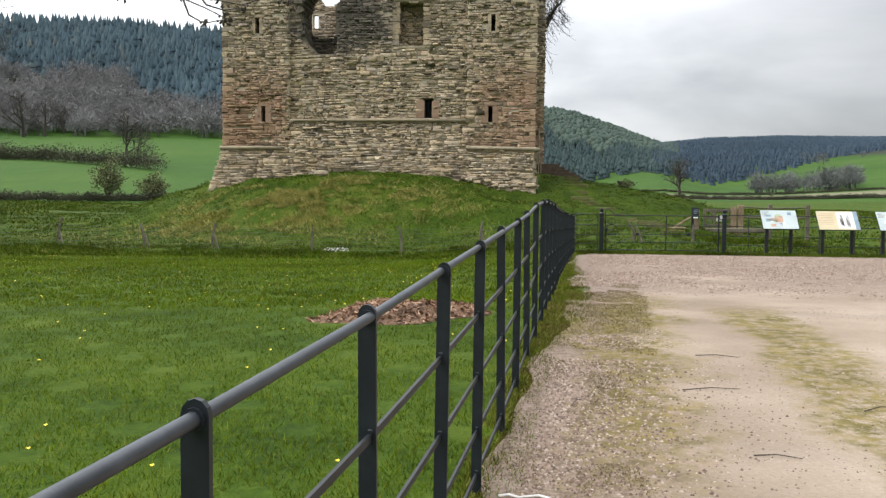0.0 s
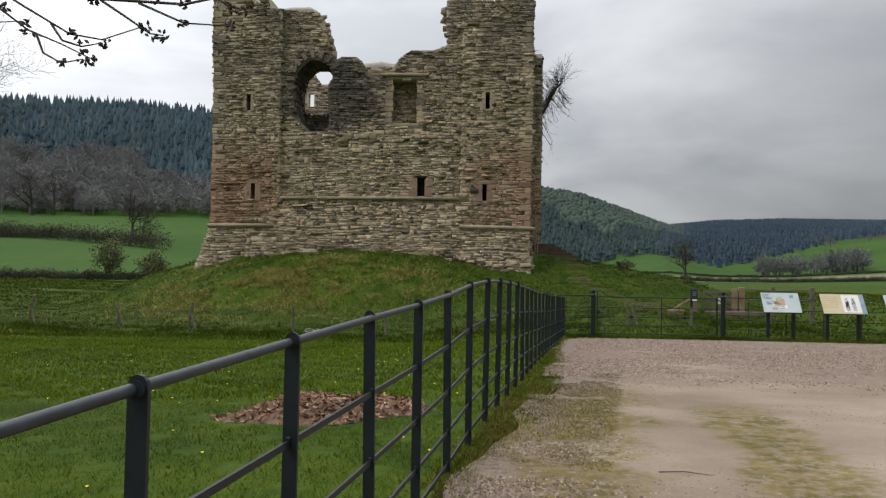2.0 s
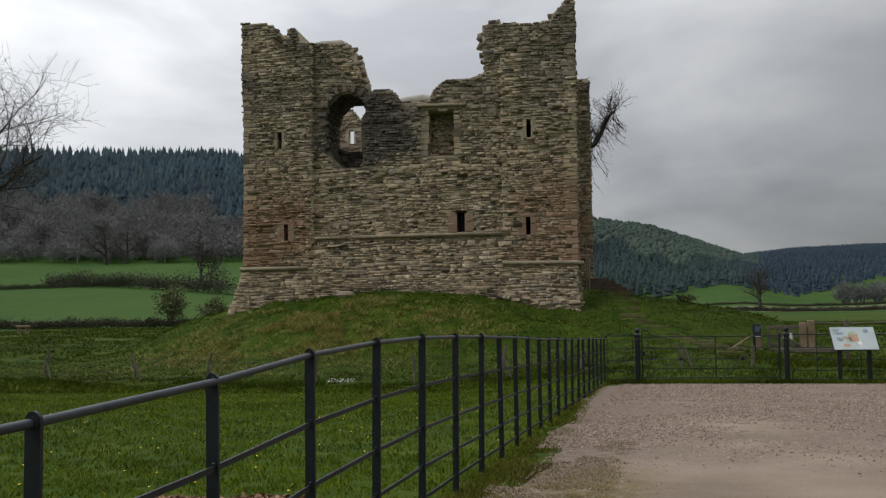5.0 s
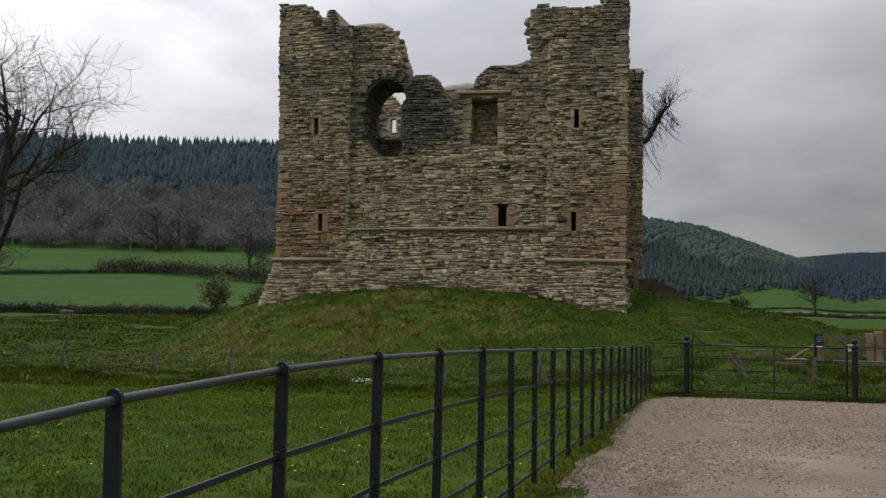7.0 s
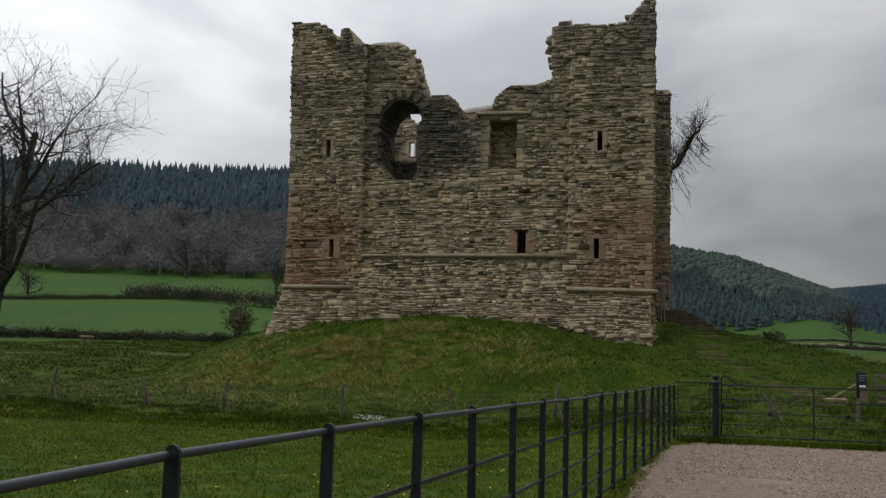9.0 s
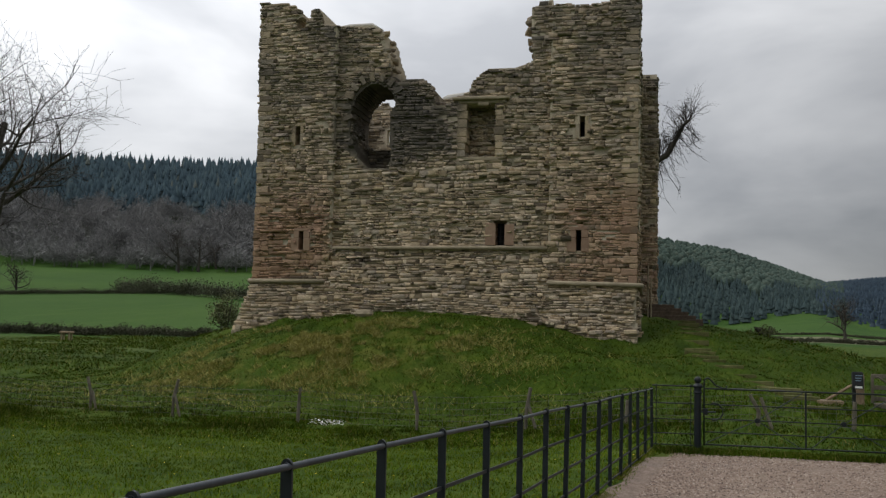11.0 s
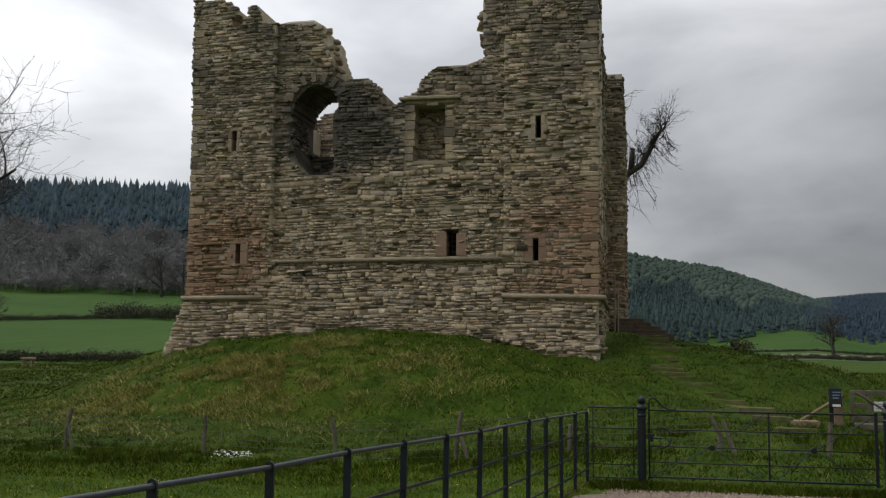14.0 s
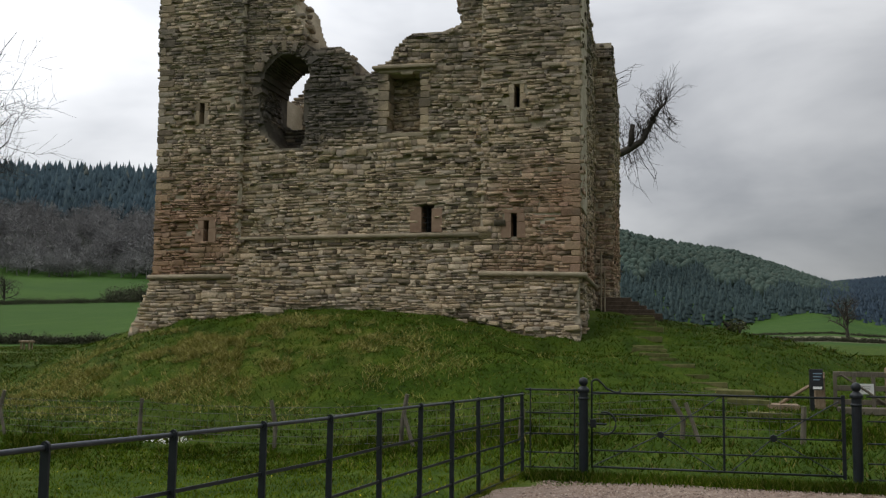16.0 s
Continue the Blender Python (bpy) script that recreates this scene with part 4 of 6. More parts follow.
def cross_fence(name, x0, x1, posts, label):
    th = thing(name, label, "fence", "railings across the drive end")
    for x in posts:
        ob = new("post", pm)
        ob.matrix_world = pose(x, LINE_Y, line_base(x), 0, 0, 90)
        ob.parent = th
    for k, h in enumerate(RAIL_Z):
        pts = [(x0, LINE_Y, line_base(x0) + h), ((x0 + x1) / 2, LINE_Y, line_base((x0 + x1) / 2) + h), (x1, LINE_Y, line_base(x1) + h)]
        part("rail", Builder().tube(pts, 0.0125 if k == 0 else 0.010, 8), M_IRON, th, smooth=True)
    return th


cross_fence("short_railing", 2.15, 2.93, (2.22, 2.82), "short dark iron railing between fence and gate post")
cross_fence("boundary_railing", 6.5, 15.5, [7.05 + 0.98 * k for k in range(9)], "dark iron estate railing behind the information boards")


def gate_post(x, label):
    th = thing("gate_post", label, "gate post", "gate posts")
    z = line_base(x)
    part("shaft", Builder().lathe([(0.062, -0.3), (0.062, 1.08), (0.058, 1.09)], (x, LINE_Y, z), 18), M_IRON, th, smooth=False)
    part("collar", Builder().lathe([(0.075, 1.085), (0.082, 1.1), (0.082, 1.125), (0.07, 1.14), (0.05, 1.155), (0.04, 1.17)], (x, LINE_Y, z), 18), M_IRON, th)
    part("collar", Builder().lathe([(0.066, 0.985), (0.074, 0.995), (0.074, 1.01), (0.066, 1.02)], (x, LINE_Y, z), 18), M_IRON, th)
    ball = [(max(0.004, 0.062 * math.sin(radians(a))), 1.225 - 0.062 * math.cos(radians(a))) for a in range(0, 181, 15)]
    part("ball_finial", Builder().lathe(ball, (x, LINE_Y, z), 18), M_IRON, th, smooth=True)


gate_post(2.94, "dark iron gate post with ball finial at the railing")
gate_post(6.38, "dark iron gate post with ball finial beside information boards")


def field_gate():
    th = thing("field_gate", "closed dark iron field gate with five bars and braces", "gate")
    x0, x1, y = 3.05, 6.22, LINE_Y
    z0 = line_base(3.0)
    tilt = lambda x: z0 + (line_base(6.2) - z0) * (x - x0) / (x1 - x0)
    for k, h in enumerate((1.08, 0.80, 0.55, 0.32, 0.10)):
        part("bar", Builder().tube([(x0, y, tilt(x0) + h), (x1, y, tilt(x1) + h)], 0.014 if k in (0, 4) else 0.010, 8), M_IRON, th, smooth=True)
    part("hinge_stile", Builder().box(x1 - 0.022, x1 + 0.022, y - 0.012, y + 0.012, tilt(x1) + 0.06, tilt(x1) + 1.12, None, 0.004), M_IRON, th)
    stile = [(x0, y, tilt(x0) + 0.08), (x0, y, tilt(x0) + 1.2)]
    curl = [(x0 + 0.06 * (1 - math.cos(a)) + 0.0, y, tilt(x0) + 1.2 + 0.06 * math.sin(a)) for a in [radians(d) for d in range(20, 150, 20)]]
    curl += [(x0 + 0.2, y, tilt(x0) + 1.14), (x0 + 0.32, y, tilt(x0) + 1.09), (x0 + 0.38, y, tilt(x0) + 1.1), (x0 + 0.385, y, tilt(x0) + 1.14)]
    part("latch_stile", Builder().tube(stile + curl, 0.013, 8), M_IRON, th, smooth=True)
    xm = (x0 + x1) / 2 + 0.12
    part("middle_upright", Builder().box(xm - 0.014, xm + 0.014, y - 0.008, y + 0.008, tilt(xm) + 0.1, tilt(xm) + 1.08), M_IRON, th)
    hub = (x0 + 0.9, y + 0.015, tilt(x0 + 0.9) + 0.55)
    hub2 = (x1 - 0.85, y + 0.015, tilt(x1 - 0.85) + 0.55)
    for a, c in ((hub, (x0 + 0.03, y + 0.01, tilt(x0) + 0.12)), (hub, (xm - 0.08, y + 0.01, tilt(xm) + 0.1)), (hub, (xm - 0.05, y + 0.01, tilt(xm) + 1.06)),
                 (hub2, (x1 - 0.05, y + 0.01, tilt(x1) + 0.1)), (hub2, (x1 - 0.05, y + 0.01, tilt(x1) + 1.04)), (hub2, (xm + 0.1, y + 0.01, tilt(xm) + 0.12))):
        part("brace", Builder().tube([a, c], 0.008, 6), M_RAIL, th)
    for hp in (hub, hub2):
        part("boss", Builder().tube([(hp[0], y - 0.02, hp[2]), (hp[0], y + 0.03, hp[2])], 0.045, 12), M_IRON, th)
    ring = [(x0 + 0.17 + 0.15 * math.cos(a), y - 0.02, tilt(x0) + 0.68 + 0.15 * math.sin(a)) for a in [radians(d) for d in range(-110, 111, 20)]]
    part("latch_handle", Builder().tube(ring, 0.012, 8), M_IRON, th, "curved iron latch handle", True)
    part("latch_bolt", Builder().tube([(x0 - 0.1, y - 0.02, tilt(x0) + 0.67), (x0 + 0.2, y - 0.02, tilt(x0) + 0.67)], 0.014, 8), M_RAIL, th, smooth=True)
    part("latch_plate", Builder().box(x0 - 0.02, x0 + 0.06, y - 0.035, y - 0.014, tilt(x0) + 0.62, tilt(x0) + 0.73, None, 0.006), M_IRON, th)


field_gate()


# ---- information lecterns ----
def lectern(x0, x1, style, label):
    th = thing("information_board", label, "information board", "information boards by the railing")
    y, z = LINE_Y - 0.22, line_base((x0 + x1) / 2)
    for x in (x0 + 0.17, x1 - 0.17):
        part("leg", Builder().box(x - 0.042, x + 0.042, y - 0.04, y + 0.04, z - 0.25, z + 0.90, None, 0.006), M_BLACK, th)
    m = pose((x0 + x1) / 2, y - 0.02, z + 1.02, 50, 0, 0)
    w, h = (x1 - x0) / 2, 0.34
    part("frame", Builder().box(-w, w, -h, h, -0.022, -0.004, m, 0.004), M_BLACK, th)
    panel = part("panel", Builder().box(-w + 0.015, w - 0.015, -h + 0.015, h - 0.015, -0.004, 0.004, m), M_PANEL_A if style != "b" else M_PANEL_B, th, "printed panel with pictures")
    r = random.Random(int(x0 * 10))

    def patch(a, b2, c, d, mat, name="print"):
        part(name, Builder().box(a, b2, c, d, 0.004, 0.0055, m), mat, panel)

    if style == "b":
        patch(-0.02, w - 0.14, -h + 0.06, h - 0.05, M_WHITE)
        patch(w - 0.13, w - 0.02, -h + 0.02, h - 0.02, M_INK_BLUE)
        for cx in (0.1, 0.27):
            patch(cx - 0.05, cx + 0.05, -0.16, 0.1, M_INK)
            patch(cx - 0.03, cx + 0.03, 0.11, 0.19, M_INK)
            patch(cx - 0.04, cx - 0.01, -0.24, -0.165, M_INK)
            patch(cx + 0.01, cx + 0.04, -0.24, -0.165, M_INK)
        for k in range(7):
            patch(-w + 0.05, -0.08 - r.uniform(0, 0.08), 0.22 - 0.06 * k, 0.235 - 0.06 * k, M_INK_RED, "text_bar")
    else:
        for k in range(10):
            cx, cy = r.uniform(-w + 0.12, w - 0.12), r.uniform(-h + 0.1, h - 0.1)
            patch(cx - r.uniform(0.04, 0.1), cx + r.uniform(0.04, 0.1), cy - r.uniform(0.03, 0.07), cy + r.uniform(0.03, 0.07), (M_INK_RED, M_INK_BLUE, M_INK_GREEN, M_WHITE, M_INK_BLUE)[k % 5])
        patch(-0.12, 0.1, -0.1, 0.12, M_INK_RED)
        for k in range(5):
            patch(-w + 0.05, -w + 0.05 + r.uniform(0.12, 0.2), 0.26 - 0.035 * k, 0.27 - 0.035 * k, M_INK, "text_bar")


lectern(7.33, 8.33, "a", "tilted pale blue printed information board on black posts")
lectern(8.86, 10.0, "b", "tilted cream printed information board on black posts")
lectern(10.5, 11.6, "a", "tilted pale green printed board on black posts")


# ---- wooden wicket gate, sign and way-mark post beyond the railing ----
def wicket():
    th = thing("wooden_wicket_gate", "weathered wooden wicket gate with posts and strut", "gate")
    y = 34.3
    gz = ground_at(7.5, y)
    for x, h in ((7.02, 0.76), (8.32, 0.86), (8.56, 0.92)):
        part("post", Builder().box(x - 0.09, x + 0.09, y - 0.08, y + 0.08, gz - 0.3, gz + h, None, 0.015), M_WOOD, th)
    for h in (0.72, 0.45, 0.18):
        part("rail", Builder().box(7.28, 8.32, y - 0.03, y + 0.03, gz + h - 0.05, gz + h + 0.05, None, 0.006), M_OLDWOOD, th)
    for x in (7.3, 7.65, 8.0, 8.3):
        part("pale", Builder().box(x - 0.035, x + 0.035, y - 0.05, y - 0.03, gz + 0.08, gz + 0.76, None, 0.006), M_OLDWOOD, th)
    part("strut", Builder().tube([(6.25, y - 0.1, gz + 0.12), (7.1, y - 0.1, gz + 0.66)], 0.035, 6), M_WOOD, th, "pale diagonal strut")
    part("brace", Builder().tube([(7.4, y - 0.06, gz + 0.72), (8.3, y - 0.06, gz + 0.1)], 0.025, 6), M_OLDWOOD, th)
    part("step", Builder().box(6.0, 6.6, y - 0.35, y + 0.05, gz - 0.02, gz + 0.12, None, 0.015), M_WOOD, th, "low timber step block")
    part("ground_rail", Builder().box(7.3, 9.6, y - 0.3, y - 0.15, gz - 0.05, gz + 0.1, None, 0.02), M_OLDWOOD, th)
    for x in (9.6, 10.9):
        part("post", Builder().box(x - 0.06, x + 0.06, y - 0.06, y + 0.06, gz - 0.3, gz + 0.95, None, 0.015), M_OLDWOOD, th)
    for h in (0.85, 0.5):
        part("rail", Builder().tube([(8.6, y, gz + h), (9.6, y + 0.02, gz + h - 0.04), (10.9, y, gz + h)], 0.03, 6), M_OLDWOOD, th)
    sg = thing("notice", "small white notice on the wooden wicket gate", "sign", at=(0, 0, 0))
    part("plate", Builder().box(7.72, 8.0, y - 0.072, y - 0.052, gz + 0.34, gz + 0.54, None, 0.003), M_WHITE, sg)
    for k in range(3):
        part("text_bar", Builder().box(7.76, 7.95 - 0.02 * k, y - 0.074, y - 0.0725, gz + 0.48 - 0.04 * k, gz + 0.492 - 0.04 * k), M_INK, sg)
    wm = thing("sign_post", "dark post with small slanted information box", "sign")
    part("post", Builder().box(6.78, 6.86, 33.9, 33.98, ground_at(7, 34) - 0.2, 0.8, None, 0.008), M_BLACK, wm)
    part("box", Builder().box(-0.12, 0.12, -0.06, 0.06, -0.2, 0.2, pose(6.9, 33.92, 0.86, -8, 0, 0), 0.012), M_BLACK, wm)
    for k in range(3):
        part("text_bar", Builder().box(-0.08, 0.08 - 0.02 * k, -0.064, -0.061, 0.1 - 0.06 * k, 0.12 - 0.06 * k, pose(6.92, 33.92, 0.86, -8, 0, 0)), M_INK_BLUE, wm)
    part("label", Builder().box(-0.09, 0.07, -0.064, -0.061, -0.19, -0.14, pose(6.92, 33.92, 0.86, -8, 0, 0)), M_WHITE, wm)


wicket()


# ---- timber stair at the keep and the trodden steps down the mound ----
def timber_stair():
    th = thing("timber_stair", "brown timber stair beside the keep", "stairs")
    for k in range(5):
        x0, x1 = 1.95, 3.0 + 0.27 * k
        z1 = 2.98 - 0.14 * k
        part("tread", Builder().box(x0, x1, 48.4 - 0.06 * k, 50.2, z1 - 0.16, z1 - 0.01, None, 0.012), M_TIMBER, th)
    part("riser", Builder().box(1.95, 4.1, 48.18, 50.1, 1.6, 2.28, None, 0.01), M_TIMBER, th)
    for x in (1.98, 2.1):
        part("handrail_post", Builder().tube([(x, 48.2, 2.0), (x, 48.2, 4.6 - (x - 1.98) * 5)], 0.03, 6), M_BUFF, th, "pale upright pole")


timber_stair()
M_MOSSY = simple("mossy_step_edge", (0.06, 0.07, 0.018), (0.18, 0.17, 0.07), 5, 0.95)
STEPS = [(3.3, 47.3), (3.6, 44.4), (3.65, 42.2), (3.9, 40.8), (4.5, 39.8), (5.1, 38.9), (5.45, 36.5), (5.65, 34.2), (5.9, 32.6)]
for k in range(21):
    q = k / 20
    run = np.concatenate([[0], np.cumsum([math.hypot(p[0] - o[0], p[1] - o[1]) for o, p in zip(STEPS, STEPS[1:])])])
    xx = float(np.interp(q * run[-1], run, [p[0] for p in STEPS]))
    yy = float(np.interp(q * run[-1], run, [p[1] for p in STEPS]))
    zz = ground_at(xx, yy) + 0.05
    st = thing("earth_step", "worn timber-edged step trodden into the grass mound", "step", "steps down the mound")
    w = 0.38 + rnd.uniform(-0.1, 0.14)
    m = pose(xx, yy, zz + 0.015, 0, rnd.uniform(-1.5, 1.5), -8 + 8 * math.sin(k))
    part("edge_board", Builder().box(-w, w, -0.03, 0.03, -0.14, 0.03, m, 0.012), M_MOSSY, st)
    part("tread", Builder().box(-w + 0.05, w - 0.05, 0.035, 0.3, -0.12, 0.02, m, 0.02), simple("trodden_grass", (0.06, 0.085, 0.012), (0.17, 0.155, 0.05), 4, 0.95) if k == 0 else bpy.data.materials["trodden_grass"], st)


# ---- old wire fence at the foot of the mound ----
wire_fence = thing("wire_fence", "old sheep wire on leaning grey wooden stakes", "fence")
stakes = [(-20.5, 33.0, 4), (-18.0, 32.9, -6), (-15.5, 32.7, 9), (-12.3, 32.4, -7), (-9.8, 32.15, 8), (-6.3, 31.85, 3), (-3.2, 31.4, -5), (-0.6, 31.0, 6), (1.6, 30.7, 4), (4.3, 30.6, -14), (6.2, 30.8, 3)]
tops = []
for x, y, lean in stakes:
    z = ground_at(x, y)
    h = rnd.uniform(0.85, 1.05) if x < 0 else rnd.uniform(0.55, 0.7)
    tip = (x + h * math.sin(radians(lean)), y, z + h)
    part("stake", Builder().tube([(x, y, z - 0.2), (x + 0.02, y, z + h * 0.5), tip], [0.05, 0.045, 0.04], 7), M_OLDWOOD, wire_fence)
    if abs(lean) > 5:
        part("strut", Builder().tube([(x + 0.28, y - 0.1, z - 0.05), (x + 0.06, y - 0.02, z + 0.6)], 0.035, 6), M_OLDWOOD, wire_fence)
    tops.append((x, y, z))
for k in range(6):
    pts = []
    for i, (x, y, z) in enumerate(tops):
        pts.append((x, y - 0.05, z + 0.12 + 0.135 * k))
        if i < len(tops) - 1:
            q = tops[i + 1]
            pts.append(((x + q[0]) / 2, (y + q[1]) / 2 - 0.05, (z + q[2]) / 2 + 0.10 + 0.135 * k - rnd.uniform(0, 0.03)))
    part("wire", Builder().tube(pts, 0.0035, 4), M_WIRE, wire_fence)
b = Builder()
for i in range(len(tops) - 1):
    p, q = tops[i], tops[i + 1]
    n = int(abs(q[0] - p[0]) / 0.16)
    for j in range(1, n):
        s = j / n
        x, y, z = (p[t] + (q[t] - p[t]) * s for t in range(3))
        b.tube([(x, y - 0.05, z + 0.1), (x + 0.01, y - 0.05, z + 0.78)], 0.0028, 3, False)
part("wire_mesh", b, M_WIRE, wire_fence)
tagged(wire_fence.children[-1], "thin upright mesh wires", kind="stuff")


# ---- trees ----
def grow(rnd, base, height, limbs, depth, spread_deg, trunk_r, bare_from=0.25, droop=0.0, lean=(0, 0)):
    """A bare tree: thick wood and twigs as two meshes."""
    wood, twig = Builder(), Builder()

    def branch(p, d, length, r, level):
        pts, rad = [p], [r]
        n = 4 if level < 2 else 3
        for i in range(n):
            d = (d + Vector((rnd.uniform(-1, 1), rnd.uniform(-1, 1), rnd.uniform(-0.6, 1.0) - droop * level)) * (0.17 if level == 0 else 0.34)).normalized()
            p = p + d * (length / n)
            pts.append(p)
            rad.append(max(r * (1 - 0.62 * (i + 1) / n), 0.006 * height / 18))
        (wood if level < 3 else twig).tube(pts, rad, 7 if level == 0 else 5 if level < 3 else 3, False)
        if level >= depth:
            return
        kids = limbs if level else int(limbs * 1.7)
        for k in range(kids):
            q = bare_from + (1 - bare_from) * (k + rnd.random()) / kids if level == 0 else 0.2 + 0.8 * (k + rnd.random()) / kids
            i = min(int(q * n), n - 1)
            s = q * n - i
            at = pts[i].lerp(pts[i + 1], s)
            dirn = (pts[i + 1] - pts[i]).normalized()
            side = dirn.cross(Vector((rnd.uniform(-1, 1), rnd.uniform(-1, 1), rnd.uniform(-1, 1)))).normalized()
            ang = radians(spread_deg * rnd.uniform(0.65, 1.3))
            nd = (dirn * math.cos(ang) + side * math.sin(ang)).normalized()
            branch(at, nd, length * rnd.uniform(0.48, 0.72) * (1.0 if level else 1.05 - 0.45 * q), max(rad[i] * rnd.uniform(0.4, 0.62), 0.008 * height / 18), level + 1)

    branch(Vector(base), Vector((lean[0], lean[1], 1)).normalized(), height * 0.62, trunk_r, 0)
    return wood, twig


def bare_tree(name, x, y, height, seed, label, limbs=5, depth=4, spread_deg=48, trunk_r=None, sink=0.2, droop=0.0, bare_from=0.25, lean=(0, 0)):
    th = thing(name, label, "tree")
    wood, twig = grow(random.Random(seed), (x, y, ground_at(x, y) - sink), height, limbs, depth, spread_deg, trunk_r or height * 0.024, bare_from, droop, lean)
    part("trunk", wood, M_BARK, th, "dark trunk and limbs", True)
    part("crown", twig, M_TWIG, th, "fine bare twigs")
    return th


bare_tree("tree", -38.4, 59.0, 24, 5, "large bare ash tree standing in the pasture", limbs=6, depth=4, spread_deg=56, bare_from=0.2, trunk_r=0.52)
bare_tree("tree", -104, 262, 20, 8, "bare oak tree standing in the green field", limbs=6, depth=3, spread_deg=58, trunk_r=0.55, bare_from=0.15)
bare_tree("tree", -152, 218, 11, 9, "small bare oak tree at the field edge", limbs=6, depth=3, spread_deg=58, trunk_r=0.4, bare_from=0.15)
bare_tree("tree", 40.5, 216, 12.5, 13, "bare round-headed tree beside the stubble field", limbs=6, depth=3, spread_deg=60, trunk_r=0.4, bare_from=0.2)
bare_tree("tree", -88, 228, 12, 15, "bare hedgerow tree behind the keep", limbs=5, depth=3, spread_deg=55, bare_from=0.15)

for az, rr_, hh, sd in ((-27.8, 392, 24, 16), (-26.7, 400, 21, 17), (-25.7, 415, 17, 18)):
    bare_tree("tree", 2 + rr_ * math.sin(radians(az)), 8 + rr_ * math.cos(radians(az)), hh, sd, "bare spreading oak at the foot of the wood", limbs=5, depth=4, spread_deg=60, trunk_r=0.6, bare_from=0.15)


def pollard():
    """The old tree behind the keep, of which one stout limb shows past the wall."""
    r = random.Random(21)
    th = thing("tree", "old bare tree behind the keep with one stout crooked limb", "tree")
    x, y = -1.0, 73.0
    z = ground_at(x, y)
    wood = Builder().tube([(x, y, z - 0.3), (x + 0.2, y, z + 5), (x, y, z + 10), (x - 0.4, y, z + 13)], [0.6, 0.5, 0.42, 0.25], 9)
    limb = [(x + 0.1, y, z + 8.5), (1.0, y, 12.4), (2.13, y, 12.9), (3.03, y + 0.1, 13.45), (3.57, y, 14.4), (4.05, y, 15.4), (4.5, y, 15.75)]
    wood.tube(limb, [0.32, 0.28, 0.24, 0.19, 0.15, 0.11, 0.07], 8)
    wood.tube([(2.35, y, 13.0), (2.45, y, 13.9), (2.5, y, 14.5)], [0.2, 0.17, 0.15], 7)
    twig = Builder()

    def spray(p, d, length, rad, level):
        pts = [p]
        for i in range(4):
            d = (d + Vector((r.uniform(-1, 1), r.uniform(-1, 1), r.uniform(-1, 0.9))) * 0.22).normalized()
            p = p + d * length / 4
            pts.append(p)
        twig.tube(pts, [rad, rad * 0.8, rad * 0.6, rad * 0.45, rad * 0.3], 3, False)
        if level < 2:
            for k in range(4):
                q = pts[1 + k % 4]
                spray(q, (d + Vector((r.uniform(-1, 1), r.uniform(-1, 1), r.uniform(-0.9, 0.9)))).normalized(), length * 0.55, rad * 0.55, level + 1)

    for k in range(80):
        s = r.uniform(1.9, 5.99)
        i = int(s)
        p = Vector(limb[i]).lerp(Vector(limb[i + 1]), s - i)
        up = r.random() < 0.68
        spray(p, Vector((r.uniform(-0.7, 0.8), r.uniform(-0.5, 0.5), 1.0 if up else -0.9)).normalized(), r.uniform(0.8, 1.7) * (1 if up else 0.9), 0.03, 0)
    for k in range(5):
        spray(Vector((1.9 + 0.3 * k, y, 13.0)), Vector((0.2, 0, -1)), r.uniform(1.4, 2.4), 0.03, 1)
    for k in range(4):
        spray(Vector((0.9 + 0.2 * k, y, 16.2 + 0.5 * k)), Vector((0.8, 0, 0.5)), 1.3, 0.03, 1)
    wood.tube([(x, y, z + 11), (0.4, y, 15.2), (1.6, y, 17.3)], [0.3, 0.2, 0.08], 6)
    part("trunk", wood, M_BARK, th, "dark trunk and crooked limb", True)
    part("crown", twig, M_TWIG, th, "sprays of fine bare twigs")


pollard()


